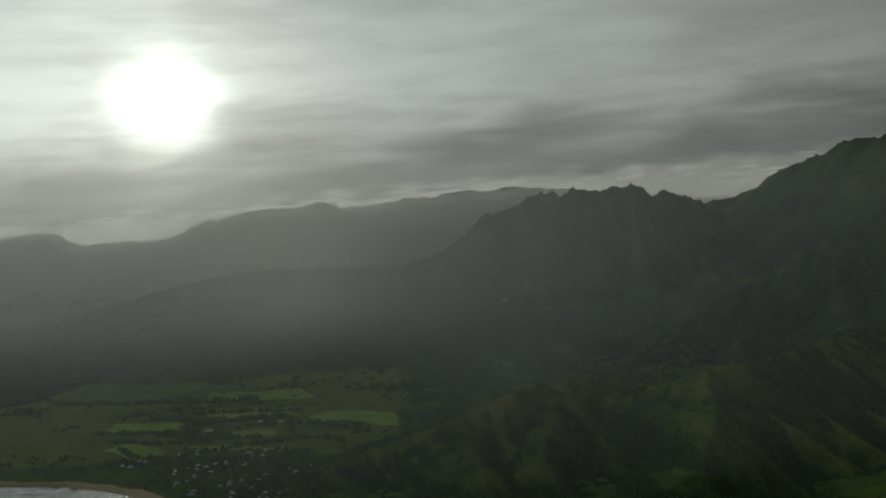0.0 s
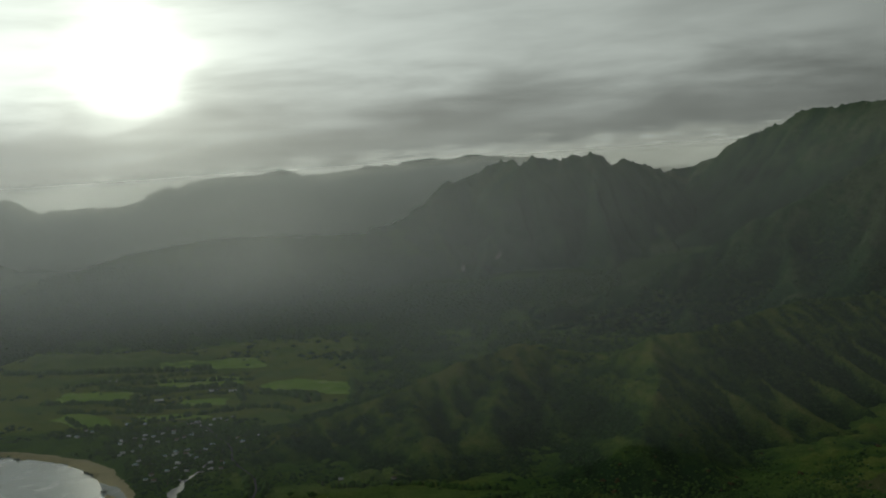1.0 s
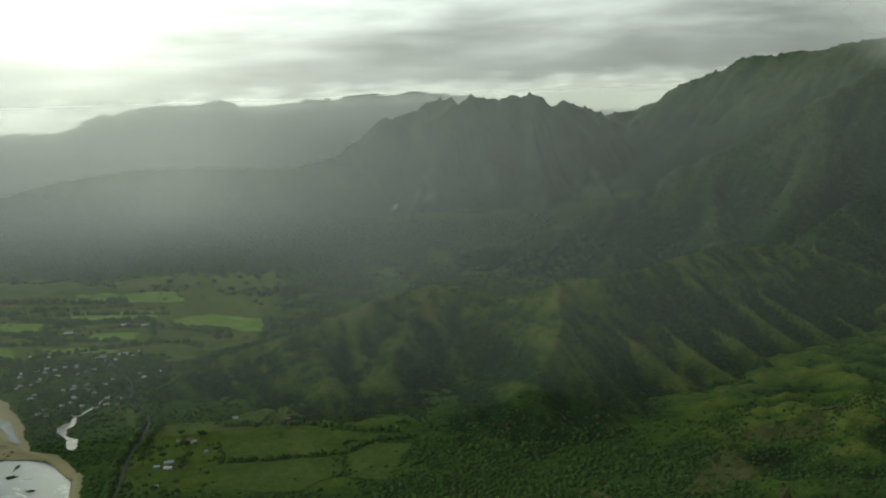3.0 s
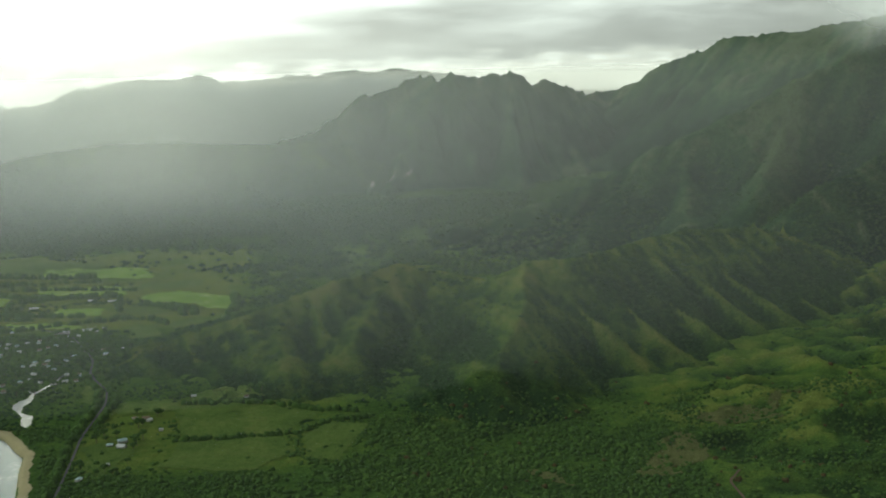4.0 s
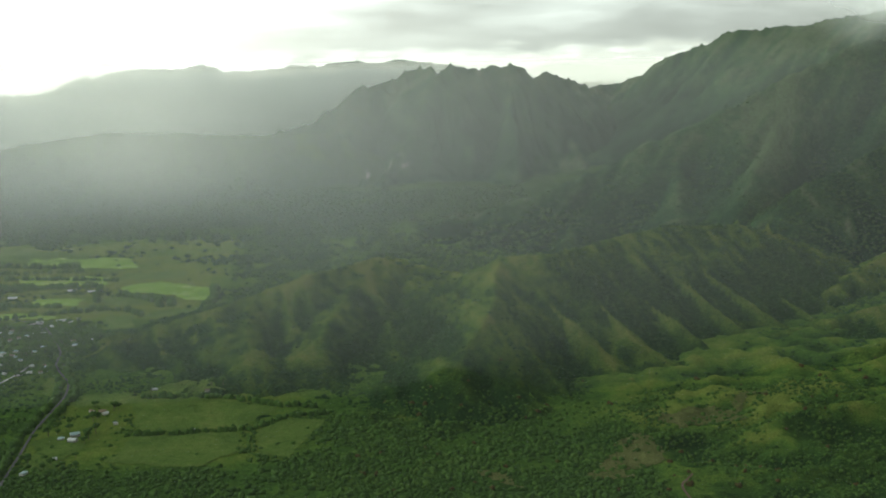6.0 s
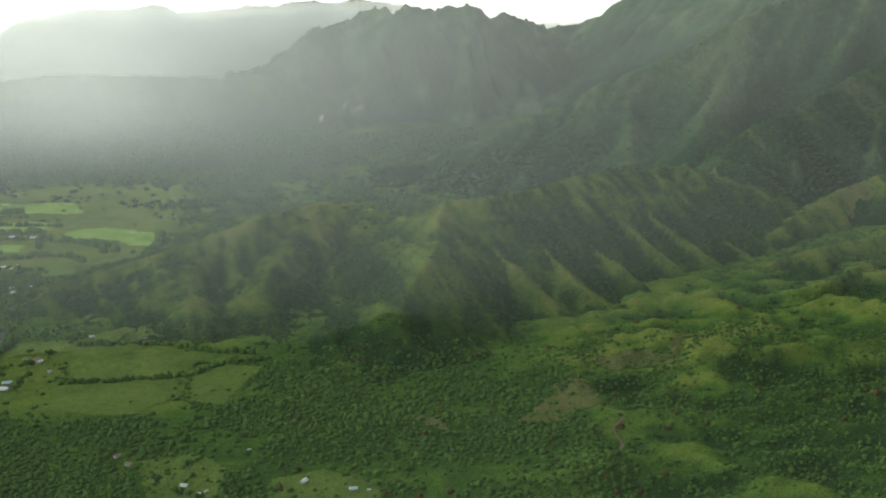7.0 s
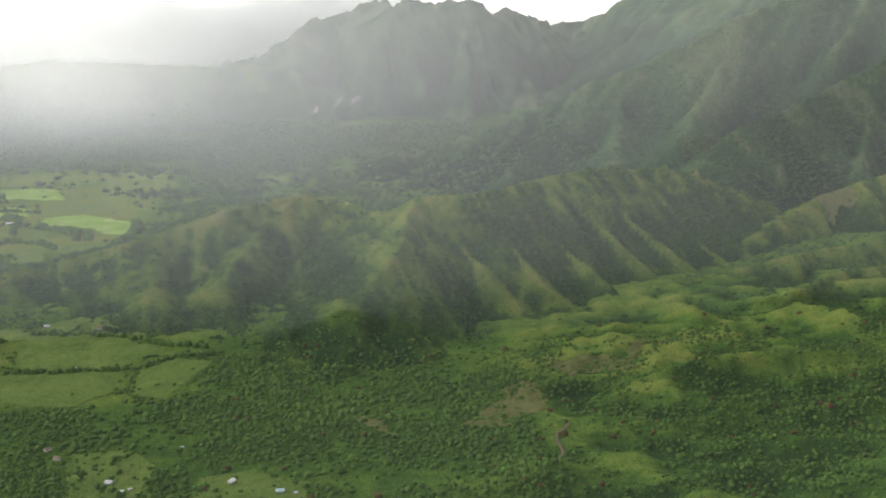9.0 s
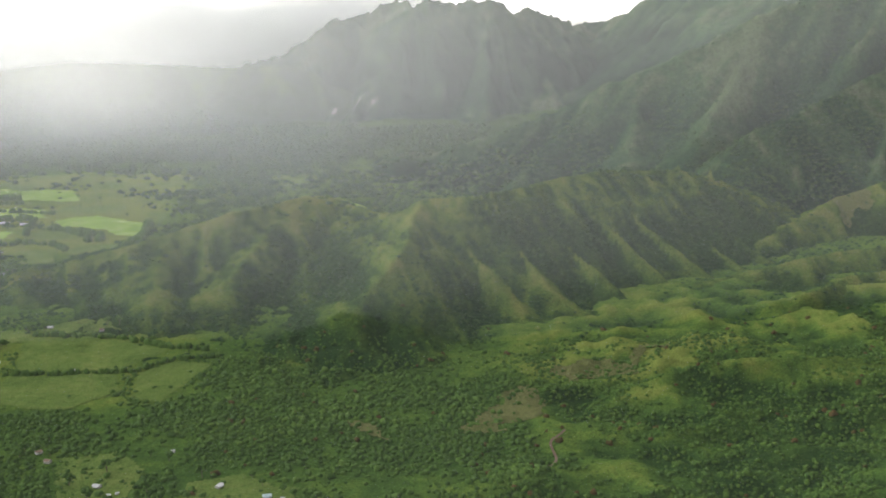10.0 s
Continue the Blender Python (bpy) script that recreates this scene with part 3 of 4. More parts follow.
def strip(name, line, width, mat, label, category, lift=1.2, kind="structure"):
    pts = []
    for (ax, ay), (bx, by) in zip(line, line[1:]):
        n = max(2, int(math.hypot(bx - ax, by - ay) / 5))
        pts += [(ax + (bx - ax) * k / n, ay + (by - ay) * k / n) for k in range(n)]
    pts.append(line[-1])
    P = np.array(pts)
    for _ in range(6):
        P[1:-1] = (P[:-2] + 2 * P[1:-1] + P[2:]) / 4
    D = np.gradient(P, axis=0)
    D /= np.linalg.norm(D, axis=1)[:, None]
    S = np.stack([-D[:, 1], D[:, 0]], 1)
    wide = width * (0.85 + 0.3 * fbm(P[:, 0] / 30, P[:, 1] / 30, 2, 5))[:, None] / 2
    rows = [P + S * wide * k for k in (-1, -0.33, 0.33, 1)]
    V = np.concatenate(rows)
    Z = np.max([surface(r[:, 0], r[:, 1])[0] for r in rows], axis=0)
    V = np.column_stack([V, np.tile(Z + lift, 4)])
    n = len(P)
    F = [(k * n + i, k * n + i + 1, (k + 1) * n + i + 1, (k + 1) * n + i) for k in range(3) for i in range(n - 1)]
    CLEARED.append(([tuple(p) for p in np.concatenate([P + S * wide * 1.3, (P - S * wide * 1.3)[::-1]])], 0.0))
    return tagged(mesh_object(name, V, F, mat, grass=np.full(len(V), 0.4)), label, category, kind=kind)


MEADOW = "open green pasture in the valley"
patch("field", [(-300, 2050), (-228, 2095), (-109, 2010), (-102, 1905), (-150, 1912), (-180, 1965), (-260, 1985)], SUN_GRASS, "bright green pasture with painted sunlight and pale bare edges", "field")
patch("field", [(-192, 1763), (-97, 1796), (-108, 1850), (-185, 1822)], GRASS, "bright green pasture beside the wooded hill", "field")
patch("field", [(-615, 1916), (-528, 1851), (-484, 1739), (-565, 1785), (-640, 1860)], SUN_GRASS, "yellow-green pasture behind the town", "field")
patch("field", [(-480, 1850), (-400, 1830), (-330, 1800), (-350, 1780), (-450, 1790)], SUN_GRASS, MEADOW, "field")
patch("field", [(-260, 1800), (-215, 1790), (-190, 1700), (-235, 1690)], GRASS, MEADOW, "field")
patch("field", [(-900, 2540), (-432, 2390), (-420, 2270), (-850, 2350)], GRASS, "long pale green fields at the foot of the hills", "field", step=8)
patch("field", [(-820, 2290), (-560, 2240), (-540, 2160), (-800, 2190)], GRASS, MEADOW, "field", step=8)
patch("field", [(-520, 2180), (-330, 2150), (-320, 2070), (-500, 2090)], SUN_GRASS, MEADOW, "field", step=6)
patch("field", [(-420, 1960), (-330, 1950), (-320, 1880), (-410, 1890)], SUN_GRASS, MEADOW, "field", step=5)
patch("field", [(-700, 2120), (-540, 2080), (-520, 1990), (-680, 2020)], SUN_GRASS, MEADOW, "field", step=6)
patch("field", [(-300, 1960), (-235, 1940), (-215, 1880), (-290, 1870)], GRASS, MEADOW, "field", step=5)
patch("field", [(-560, 2360), (-330, 2330), (-300, 2230), (-540, 2260)], SUN_GRASS, "long pale green fields at the foot of the hills", "field", step=7)
patch("field", [(-320, 2190), (-190, 2190), (-180, 2120), (-310, 2110)], GRASS, MEADOW, "field", step=6)
patch("field", [(-760, 2020), (-640, 2000), (-620, 1930), (-740, 1950)], GRASS, MEADOW, "field", step=6)
patch("field", [(-104, 1318), (20, 1308), (80, 1265), (45, 1192), (-75, 1190)], GRASS, "flat green pasture with a worn brown middle", "field", wobble=4)
patch("field", [(70, 1111), (105, 1090), (140, 1214), (92, 1222), (62, 1180)], GRASS, "smooth green paddock between hedges", "field", wobble=3)
patch("field", [(-75, 1180), (45, 1180), (60, 1130), (10, 1075), (-90, 1100)], GRASS, "rough green pasture crossed by tree lines", "field", wobble=7)
patch("lawn", [(-180, 1180), (-150, 1205), (-118, 1160), (-140, 1085), (-172, 1100)], GRASS, "mown lawn round the valley houses", "lawn")
patch("field", [(-240, 1440), (-205, 1440), (-200, 1330), (-232, 1350)], GRASS, MEADOW, "field")
patch("field", [(-178, 1345), (-100, 1345), (-95, 1300), (-170, 1290)], GRASS, MEADOW, "field")
patch("lawn", [(40, 960), (95, 975), (130, 930), (118, 875), (60, 870)], GRASS, "bright lawn round a white-roofed house", "lawn")
patch("lawn", [(160, 905), (215, 925), (262, 890), (250, 850), (170, 850)], GRASS, "bright lawn between trees beside two houses", "lawn")
patch("clearing", [(510, 1150), (549, 1178), (598, 1160), (632, 1205), (652, 1195), (610, 1142), (537, 1108)], DRY, "dry brownish clearing in the scrub", "clearing", wobble=17)
patch("clearing", [(438, 1075), (398, 1010), (440, 996), (492, 1040), (482, 1118)], DRY, "dry brownish clearing in the scrub", "clearing", wobble=17)
patch("clearing", [(292, 1048), (322, 1040), (335, 985), (312, 990)], DRY, "dry brownish clearing in the scrub", "clearing", wobble=17)
patch("clearing", [(1010, 1720), (1120, 1770), (1150, 1720), (1050, 1640)], DRY, "pale dry grass on the upper slope", "clearing", wobble=16)
patch("clearing", [(200, 1960), (270, 1960), (300, 1900), (250, 1880)], SUN_GRASS, "grassy shoulder behind the knoll", "clearing", wobble=17)
patch("field", [(-80, 1385), (-10, 1372), (10, 1335), (-90, 1338)], GRASS, MEADOW, "field")

for x, y in ((236, 3225), (292, 3262), (176, 3190)):
    patch("rock_face", [(x - 8, y - 14), (x + 4, y - 16), (x + 18, y + 34), (x + 4, y + 40)], STONE, "pale bare rock face on the mountain side", "rock", 2.0, 4.0, 8)

# the beach, from the coast line out to the water
sand_in = [(x + 6, y) for y, x in COAST if y < 1720]
sand_out = [(x - (26 if y > 1290 else 9), y - (9 if y > 1290 else 4)) for y, x in COAST if y < 1720]
patch("beach", sand_in + sand_out[::-1], SAND, "curved strip of tan sand round the bay", "beach", lift=0.5, wobble=4, kind="structure")
patch("sand_bar", [(-405, 1385), (-391, 1383), (-349, 1304), (-323, 1269), (-280, 1252), (-238, 1174), (-245, 1172), (-281, 1230), (-310, 1242), (-358, 1251), (-374, 1309)], SAND, "low tan sand bar across the river mouth", "sand bar", level=-0.2, wobble=3)
patch("river_mouth", [(-452, 1462), (-424, 1448), (-385, 1396), (-350, 1327), (-323, 1273), (-352, 1305), (-392, 1378), (-441, 1431)], RIVER, "pale shallow river mouth behind the sand bar", "water", lift=1.0, wobble=3, kind="structure")
patch("river", [(-293, 1416), (-303, 1416), (-305, 1386), (-312, 1372), (-308, 1338), (-293, 1317), (-279, 1270), (-268, 1259), (-265, 1274), (-274, 1304), (-288, 1320), (-297, 1347), (-292, 1363), (-296, 1394)], RIVER, "pale reflecting river winding past the town", "water", lift=0.9, step=1.5, wobble=3, kind="structure")
strip("stream", [(-298, 1410), (-289, 1442), (-285, 1483)], 4, RIVER, "narrow pale stream beside the town", "water", 0.9)
strip("road", [(-262, 1560), (-248, 1484), (-205, 1400), (-193, 1341), (-191, 1211), (-180, 1117), (-168, 1000), (-150, 850)], 3.0, TAR, "narrow grey valley road lined with trees", "road")
strip("road", [(-262, 1560), (-300, 1650), (-340, 1740), (-420, 1800), (-520, 1850)], 3.0, TAR, "narrow grey road through the town", "road")
strip("track", [(470, 900), (486, 930), (480, 962), (500, 985)], 2.4, TRACK, "reddish dirt track on the foothill", "track")

# ---- houses ----
def box_bm(bm, x0, x1, y0, y1, z0, z1):
    v = [bm.verts.new((x, y, z)) for z in (z0, z1) for x, y in ((x0, y0), (x1, y0), (x1, y1), (x0, y1))]
    for q in ((3, 2, 1, 0), (4, 5, 6, 7), (0, 1, 5, 4), (1, 2, 6, 5), (2, 3, 7, 6), (3, 0, 4, 7)):
        bm.faces.new([v[k] for k in q])


def part(name, bm, mat, parent, label=""):
    me = bpy.data.meshes.new(name)
    bmesh.ops.recalc_face_normals(bm, faces=bm.faces)
    bm.to_mesh(me)
    bm.free()
    me.materials.append(mat)
    ob = new(name, me)
    ob.parent = parent
    return tagged(ob, label)


def house(name, long, deep, tall, pitch, roof_mat, label, category, porch=True, hip=0.0):
    root = new(name)
    a, b = long / 2, deep / 2
    bm = bmesh.new()
    box_bm(bm, -a, a, -b, b, -2.5, tall)
    ridge = tall + b * pitch
    for x in (-a, a):
        if hip == 0:
            bm.faces.new([bm.verts.new(p) for p in ((x, -b, tall), (x, b, tall), (x, 0, ridge))])
    part("wall", bm, WALL, root)
    for s in (-1, 1):
        bm = bmesh.new()
        e, f = 0.7, 0.22
        lo = tall - e * pitch
        low = [(-a - e, s * (b + e), lo), (a + e, s * (b + e), lo), (a + e - hip, 0, ridge), (-a - e + hip, 0, ridge)]
        v = [bm.verts.new((x, y, z + k)) for k in (0.02, f) for x, y, z in low]
        for q in ((0, 1, 2, 3), (7, 6, 5, 4), (0, 1, 5, 4), (1, 2, 6, 5), (2, 3, 7, 6), (3, 0, 4, 7)):
            bm.faces.new([v[k] for k in q])
        part("roof", bm, roof_mat, root)
    if hip:
        for s in (-1, 1):
            bm = bmesh.new()
            v = [bm.verts.new((s * (a + 0.7), y, tall - 0.7 * pitch + 0.1)) for y in (-b - 0.7, b + 0.7)] + [bm.verts.new((s * (a + 0.7 - hip), 0, ridge + 0.2))]
            bm.faces.new(v)
            part("roof_end", bm, roof_mat, root)
    n = max(2, int(long / 3.5))
    for k in range(n):
        x = -a + long * (k + 0.5) / n
        bm = bmesh.new()
        if k == n // 2:
            box_bm(bm, x - 0.5, x + 0.5, -b - 0.06, -b + 0.02, 0.1, 2.1)
            part("door", bm, BROWN, root)
        else:
            box_bm(bm, x - 0.6, x + 0.6, -b - 0.05, -b + 0.02, 1.0, 2.2)
            part("window", bm, DARK, root)
    if porch:
        bm = bmesh.new()
        box_bm(bm, -a * 0.6, a * 0.6, -b - 3.0, -b - 0.3, tall - 0.75, tall - 0.6)
        part("porch_roof", bm, roof_mat, root)
        for x in (-a * 0.55, a * 0.55):
            bm = bmesh.new()
            box_bm(bm, x - 0.1, x + 0.1, -b - 2.9, -b - 2.7, -2.5, tall - 0.75)
            part("porch_post", bm, WALL, root)
    return tagged(root, label, category)


TOWN = "houses of the valley"
KINDS = [
    house("house", 14, 9, 3.2, 0.45, WHITE, "small pale house with a white gabled metal roof", "house"),
    house("house", 15, 10, 3.4, 0.4, TIN, "pale house with a blue-grey tin roof and porch", "house", hip=4.0),
    house("house", 12, 8.5, 3.0, 0.5, BROWN, "small pale house with a brown shingle roof", "house"),
    house("long_shed", 34, 10, 3.6, 0.25, WHITE, "long low farm shed with a white metal roof", "shed", False),
    house("small_shed", 6.5, 4.5, 2.4, 0.35, WHITE, "little white-roofed garden shed beside a lawn", "shed", False),
]
SPOTS = [(1, -140, 1191, 20), (0, -137, 1172, -15), (0, -141, 1115, 35), (1, -160, 1078, 70), (2, -129, 1269, 10), (4, -103, 1225, 0), (0, -124, 1263, 50), (2, -143, 1274, -30), (4, -9, 1193, -35), (1, -152, 1180, 0),
         (0, 93, 902, -20), (4, 107, 885, 0), (4, 113, 888, 30), (0, 195, 897, 62), (1, 237, 876, 8), (4, 250, 872, 0), (4, 142, 971, 20), (2, 22, 975, 40), (2, 36, 955, -20), (2, -15, 1330, 12), (0, -85, 1355, 0),
         (3, -359, 1757, 5), (3, -322, 1772, 10), (0, -296, 1780, -10), (0, -305, 1762, 20), (3, -375, 2023, 5), (3, -335, 2011, 0), (3, -468, 1972, 8), (3, -631, 2196, 0), (3, -600, 2190, 0), (0, -230, 1606, 20), (2, -262, 1625, 30), (1, -250, 1590, 0)]
rng = random.Random(5)
# the town's houses stand in loose clusters along its lanes
LANES = [((-445, 1560), (-330, 1690)), ((-400, 1500), (-290, 1600)), ((-350, 1420), (-300, 1560)), ((-470, 1660), (-300, 1740)), ((-560, 1730), (-440, 1790)), ((-300, 1440), (-255, 1500))]
while len(SPOTS) < 88:
    (ax, ay), (bx, by) = rng.choice(LANES)
    t = rng.random()
    x, y = ax + (bx - ax) * t + rng.gauss(0, 11), ay + (by - ay) * t + rng.gauss(0, 13)
    far_enough = all(math.hypot(x - p[1], y - p[2]) > 12.5 for p in SPOTS)
    if x > float(coast_x(np.array([y]))[0]) + 24 and far_enough and not any(inside(np.array([x]), np.array([y]), p)[0] for p, _ in CLEARED[-6:]):
        SPOTS.append((rng.choice((0, 0, 1, 1, 2)), x, y, rng.uniform(-40, 60)))
placed = set()
for kind, x, y, turn in SPOTS:
    m = pose(x, y, height(x, y) + 0.9, 0, 0, turn) @ Matrix.Scale(rng.uniform(0.55, 0.8) if x < -200 and kind < 3 else 0.68, 4)
    if kind not in placed:
        placed.add(kind)
        KINDS[kind].matrix_basis = m
        tagged(KINDS[kind], group=TOWN if kind < 3 else "sheds of the valley")
    else:
        copy_thing(KINDS[kind], m)
HOUSES = np.array([(s[1], s[2]) for s in SPOTS])

# ---- trees ----
def crown_template(rings=3, seg=7):
    v = [(0, 0, 1.0)]
    for r in range(1, rings + 1):
        a = math.pi * 0.62 * r / rings
        v += [(math.sin(a) * math.cos(6.2832 * (k + 0.5 * r) / seg), math.sin(a) * math.sin(6.2832 * (k + 0.5 * r) / seg), math.cos(a)) for k in range(seg)]
    f = [(0, 1 + k, 1 + (k + 1) % seg) for k in range(seg)]
    for r in range(rings - 1):
        o, p = 1 + r * seg, 1 + (r + 1) * seg
        for k in range(seg):
            f += [(o + k, p + k, o + (k + 1) % seg), (o + (k + 1) % seg, p + k, p + (k + 1) % seg)]
    return np.array(v), np.array(f)


def crowns(name, P, R, tall, mat, label, category="forest", seed=0, parent=None, kind="stuff"):
    """Many leafy crowns as one mesh: P places, R radii."""
    g = np.random.default_rng(seed)
    T, F = crown_template()
    n = len(P)
    spin = g.uniform(0, 6.28, n)
    c, s = np.cos(spin)[:, None], np.sin(spin)[:, None]
    bump = g.uniform(0.55, 1.38, (n, len(T)))
    x, y, z = T[:, 0] * bump, T[:, 1] * bump, T[:, 2] * bump
    V = np.stack([(x * c - y * s) * R[:, None] + P[:, :1], (x * s + y * c) * R[:, None] + P[:, 1:2], z * (R * tall)[:, None] + P[:, 2:3]], -1).reshape(-1, 3)
    faces = (F[None] + (np.arange(n) * len(T))[:, None, None]).reshape(-1, 3)
    me = bpy.data.meshes.new(name)
    me.vertices.add(len(V))
    me.vertices.foreach_set("co", V.astype(np.float32).ravel())
    me.loops.add(faces.size)
    me.loops.foreach_set("vertex_index", faces.astype(np.int32).ravel())
    me.polygons.add(len(faces))
    me.polygons.foreach_set("loop_start", np.arange(0, faces.size, 3, dtype=np.int32))
    me.polygons.foreach_set("use_smooth", np.ones(len(faces), bool))
    me.update(calc_edges=True)
    me.materials.append(mat)
    ob = new(name, me)
    ob.parent = parent
    return tagged(ob, label, category, kind=kind) if label else ob


def scatter(x0, x1, y0, y1, step, seed, thick, share=1.0, clump=4.2, shun=2.2):
    """Places of trees: thick where the land is closed, thin on open grass, none on fields, water or roofs."""
    g = np.random.default_rng(seed)
    X, Y = np.meshgrid(np.arange(x0, x1, step), np.arange(y0, y1, step))
    X = (X + g.uniform(-0.6, 0.6, X.shape) * step).ravel()
    Y = (Y + g.uniform(-0.6, 0.6, Y.shape) * step).ravel()
    Z, o = surface(X, Y)
    groves = fbm(X / 70, Y / 70, 3, seed + 4)
    p = np.clip(thick + (groves - 0.5) * clump - (o - 0.45) * shun, 0.015, 1) * share
    keep = (g.uniform(0, 1, X.shape) < p) & (X > coast_x(Y) + 12) & (Z > 0.5)
    keep &= np.abs(X) < 0.62 * Y + 350
    X, Y, Z, o = X[keep], Y[keep], Z[keep], o[keep]
    free = np.ones(X.shape, bool)
    for poly, stray in CLEARED:
        free &= ~inside(X, Y, poly) | (g.uniform(0, 1, X.shape) < stray)
    for hx, hy in HOUSES:
        free &= np.hypot(X - hx, Y - hy) > (5.0 if hx < -200 else 8.0)
    return np.column_stack([X, Y, Z])[free], g


def grove(name, area, step, seed, thick, r0, r1, tall, mat, label, share=1.0, clump=4.2, shun=2.2):
    P, g = scatter(*area, step, seed, thick, share, clump, shun)
    R = r0 + (r1 - r0) * g.uniform(0, 1, len(P)) ** 1.8
    P = P + np.column_stack([0 * R, 0 * R, 0.25 * R * tall])
    return crowns(name, P, R, tall, mat, label, seed=seed)


grove("forest", (-420, 1250, 790, 1260), 4.1, 11, 0.56, 0.6, 2.9, 0.8, CANOPY, "dense mixed green trees and scrub in the valley", clump=3.6, shun=1.3)
grove("forest", (-480, 1450, 1260, 1720), 6.0, 12, 0.24, 1.3, 3.2, 0.6, WOODS, "dense green trees filling the gullies of the hill", clump=1.8, shun=3.6)
grove("forest", (-900, 1000, 1720, 2250), 9.0, 13, 0.36, 2.2, 4.8, 0.65, WOODS, "green woods behind the hill and between fields")
grove("forest", (-1300, 620, 2250, 3050), 13.0, 14, 0.66, 3.6, 7.5, 0.7, WOODS, "hazy woods on the far valley floor")
grove("forest", (-520, -210, 1380, 1760), 9.0, 19, 0.4, 2.0, 4.6, 0.9, CANOPY, "garden trees crowding between the houses of the town", clump=1.5, shun=0.4)
grove("forest", (-260, 470, 790, 1180), 6.0, 16, 0.4, 1.6, 4.0, 0.75, CANOPY, "soft rounded canopy of broad green trees in the valley")
grove("forest", (620, 1450, 2230, 2900), 11.0, 17, 0.5, 2.6, 5.2, 0.55, WOODS, "hazy woods on the lower mountain slope")
grove("forest", (850, 1500, 1700, 2120), 7.5, 18, 0.6, 2.0, 4.2, 0.6, WOODS, "dense dark woods on the hill shoulder")
grove("blossom_trees", (180, 1200, 830, 1330), 13.0, 15, 0.2, 1.8, 3.8, 0.9, BLOSSOM, "scattered trees with rust-red foliage among green scrub", 0.13)


def row_of_trees(line, gap, seed, r0, r1, label):
    g = np.random.default_rng(seed)
    pts = []
    for (ax, ay), (bx, by) in zip(line, line[1:]):
        n = max(1, int(math.hypot(bx - ax, by - ay) / gap))
        pts += [(ax + (bx - ax) * k / n + g.uniform(-3, 3), ay + (by - ay) * k / n + g.uniform(-3, 3)) for k in range(n)]
    P = np.array(pts)
    Z, _ = surface(P[:, 0], P[:, 1])
    R = g.uniform(r0, r1, len(P))
    crowns("tree_line", np.column_stack([P, Z + 0.3 * R]), R, 1.15, CANOPY, label, "trees", seed)


HEDGE = "dark row of trees along a field edge"
row_of_trees([(-258, 1484), (-215, 1395), (-202, 1341), (-200, 1211), (-189, 1117), (-177, 1000)], 6, 31, 3, 5.5, "dark row of trees along the valley road")
row_of_trees([(-238, 1484), (-196, 1395), (-183, 1341), (-181, 1230)], 7, 32, 3, 5.5, "dark row of trees along the valley road")
row_of_trees([(-80, 1184), (20, 1186), (58, 1190), (92, 1228), (145, 1238)], 5.5, 33, 2.5, 4.5, HEDGE)
row_of_trees([(-90, 1322), (10, 1312), (85, 1270), (130, 1262)], 5.5, 34, 3, 5, HEDGE)
row_of_trees([(-96, 1800), (-92, 1900), (-105, 2010)], 7, 35, 6, 9, "tall dark trees beside the bright pasture")
row_of_trees([(-270, 1960), (-200, 1930), (-165, 1900), (-160, 1855)], 6, 36, 5, 8, "dark grove between two bright pastures")
row_of_trees([(-240, 1945), (-190, 1900), (-175, 1850)], 6, 37, 5, 8, "dark grove between two bright pastures")
row_of_trees([(-620, 2130), (-480, 2050), (-330, 2060)], 8, 38, 5, 8, HEDGE)
row_of_trees([(-560, 1960), (-480, 1900), (-350, 1870)], 8, 39, 4, 7, HEDGE)
for line in ([(-700, 2010), (-600, 1985), (-480, 1960)], [(-640, 1925), (-540, 1880), (-430, 1862)], [(-470, 1775), (-400, 1800), (-330, 1830), (-270, 1840)], [(-560, 2150), (-420, 2130), (-300, 2110)], [(-330, 2060), (-320, 1990), (-300, 1900)],
             [(-480, 2090), (-520, 2010), (-500, 1930)], [(-700, 2160), (-560, 2200), (-400, 2210)], [(-290, 1850), (-225, 1830), (-190, 1780)], [(-600, 1850), (-560, 1790), (-480, 1740)]):
    row_of_trees(line, 9, 60 + int(-line[0][0]) % 37, 3, 7, HEDGE)
row_of_trees([(-900, 2350), (-560, 2260), (-420, 2250)], 9, 40, 5, 9, HEDGE)


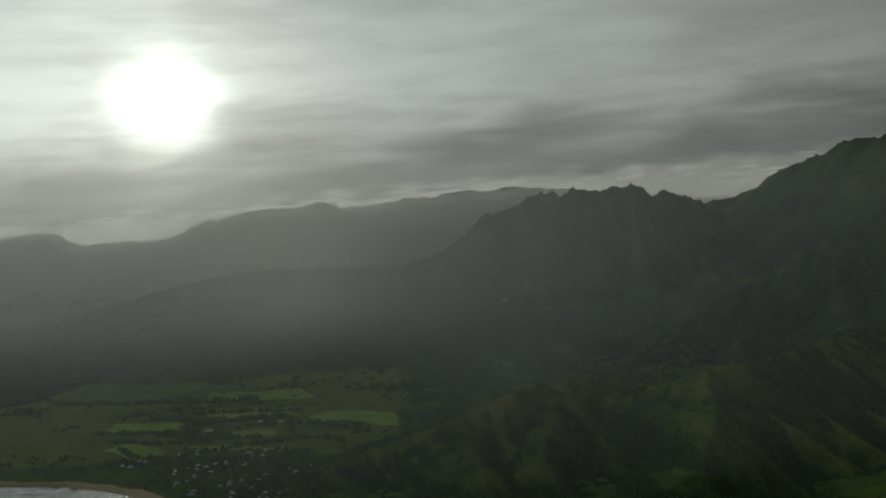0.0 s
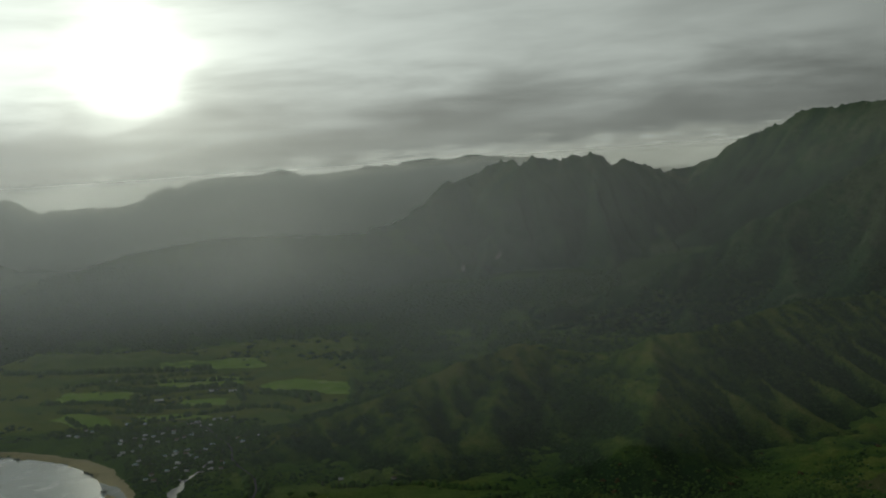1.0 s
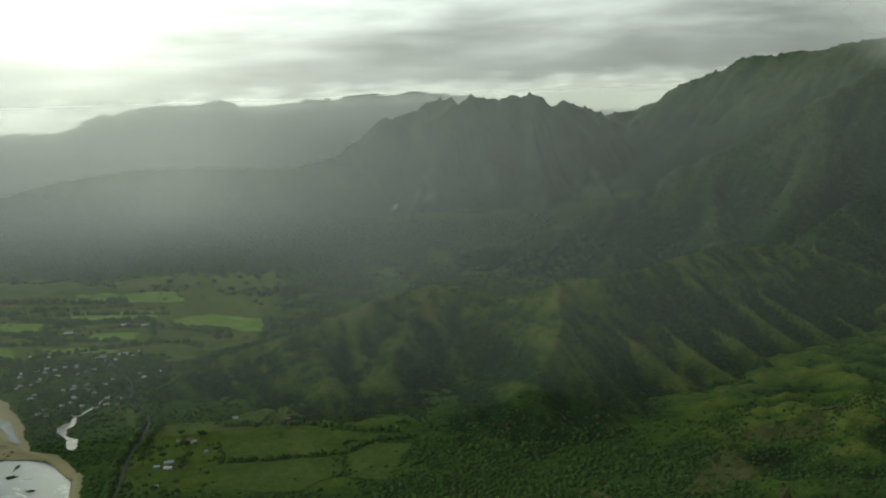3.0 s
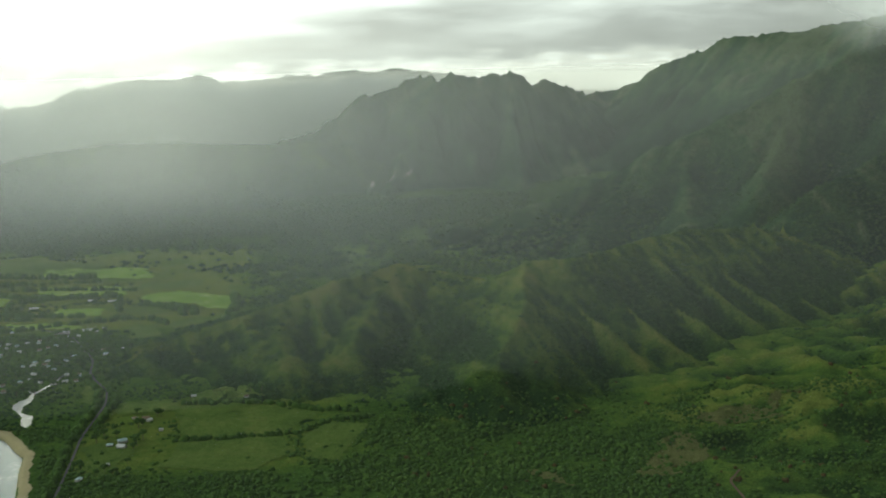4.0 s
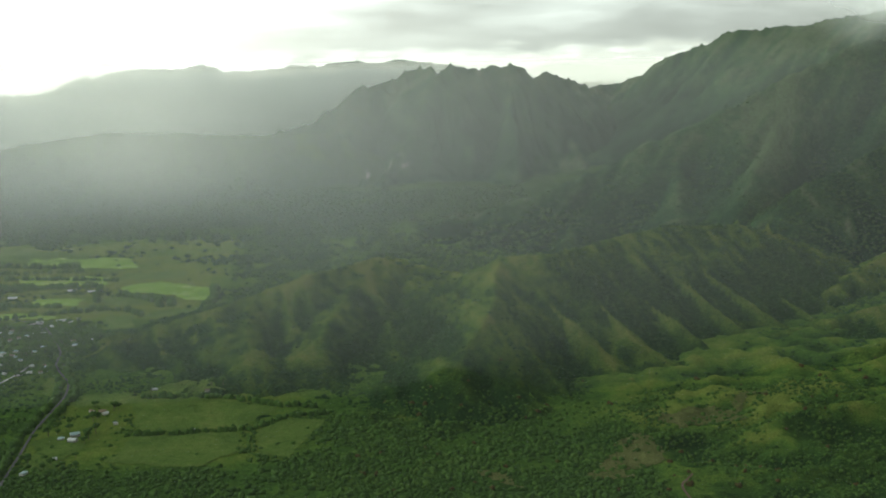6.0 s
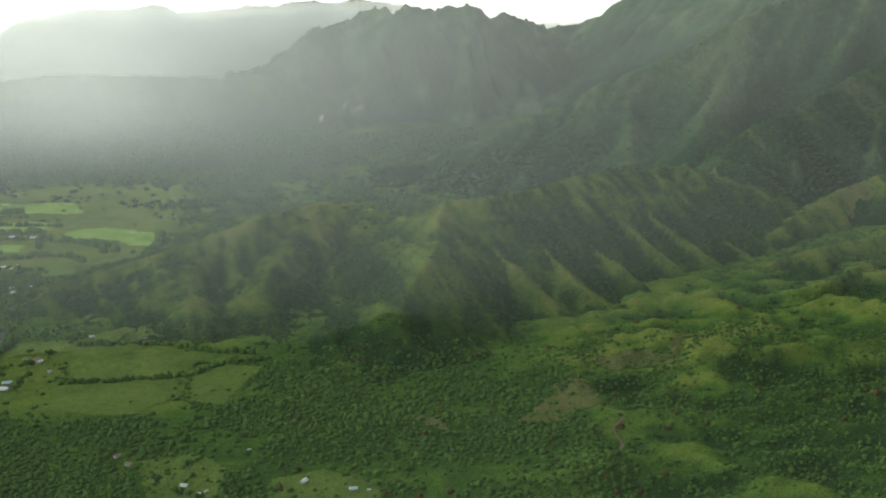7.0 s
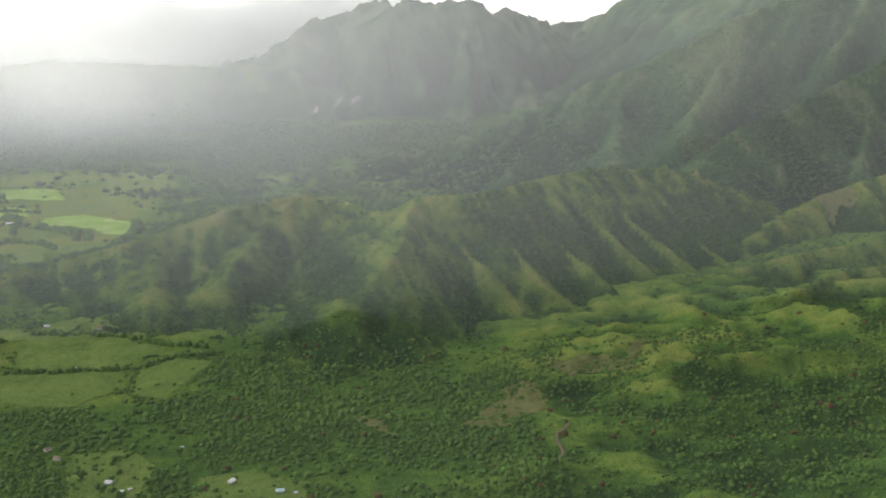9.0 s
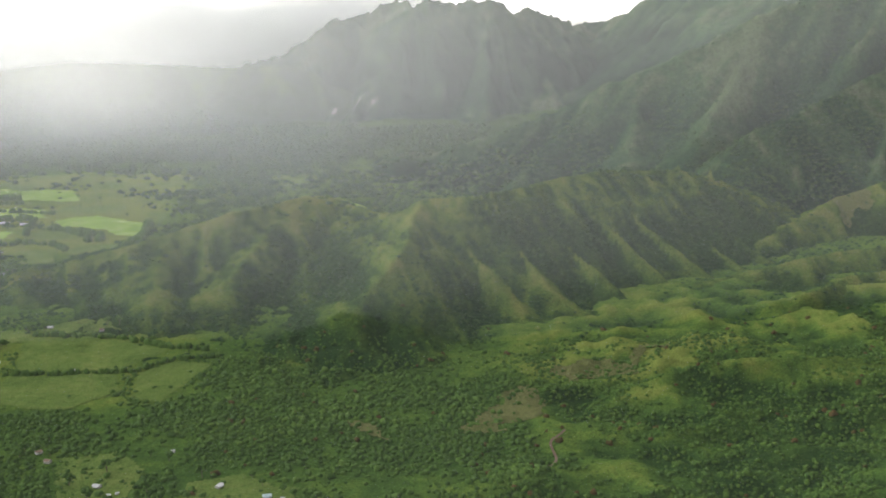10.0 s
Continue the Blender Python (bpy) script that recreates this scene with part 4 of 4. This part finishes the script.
def tree(tall, spread, seed, label):
    g = np.random.default_rng(seed)
    root = new("tree")
    bm = bmesh.new()
    rings = []
    for k in range(5):
        t = k / 4
        r, bend = 0.35 * (1 - 0.7 * t) * tall / 9, 0.4 * t * t
        rings.append([bm.verts.new((bend + r * math.cos(a * 1.0472), r * math.sin(a * 1.0472), -0.8 + t * (tall * 0.62 + 0.8))) for a in range(6)])
    for p, q in zip(rings, rings[1:]):
        for k in range(6):
            bm.faces.new((p[k], p[(k + 1) % 6], q[(k + 1) % 6], q[k]))
    for k in range(4):
        a, z0 = k * 1.6 + g.uniform(0, 0.8), tall * g.uniform(0.32, 0.5)
        tip = Vector((math.cos(a) * spread * 0.7, math.sin(a) * spread * 0.7, z0 + tall * 0.25))
        base = [bm.verts.new((0.16 * math.cos(b * 2.094), 0.16 * math.sin(b * 2.094), z0)) for b in range(3)]
        end = [bm.verts.new(tip + Vector((0.06 * math.cos(b * 2.094), 0.06 * math.sin(b * 2.094), 0))) for b in range(3)]
        for b in range(3):
            bm.faces.new((base[b], base[(b + 1) % 3], end[(b + 1) % 3], end[b]))
    part("trunk", bm, BARK, root)
    n = 16
    a, q = g.uniform(0, 6.28, n), np.sqrt(g.uniform(0, 1, n)) * spread * 0.75
    P = np.column_stack([np.cos(a) * q, np.sin(a) * q, tall * (0.62 + 0.3 * g.uniform(0, 1, n) - 0.12 * (q / spread) ** 2)])
    crowns("crown", P, g.uniform(0.22, 0.42, n) * spread, 0.85, CANOPY, "", seed=seed, parent=root)
    return tagged(root, label, "tree", "trees by the houses")


TREES = [tree(9, 4.5, 1, "broad green tree on a lawn near houses"), tree(12, 5.5, 2, "tall spreading dark green tree near houses"), tree(7, 3.6, 3, "small rounded green tree at a field edge")]
spots = []
while len(spots) < 150:
    hx, hy = HOUSES[rng.randrange(len(HOUSES))]
    a, d = rng.uniform(0, 6.28), rng.uniform(12, 30)
    x, y = hx + d * math.cos(a), hy + d * math.sin(a)
    if np.min(np.hypot(HOUSES[:, 0] - x, HOUSES[:, 1] - y)) > 11 and x > float(coast_x(np.array([y]))[0]) + 15:
        spots.append((x, y))
for k, (x, y) in enumerate(spots):
    m = pose(x, y, height(x, y), 0, 0, rng.uniform(0, 360))
    if k < 3:
        TREES[k].matrix_basis = m
    else:
        copy_thing(TREES[k % 3], m)
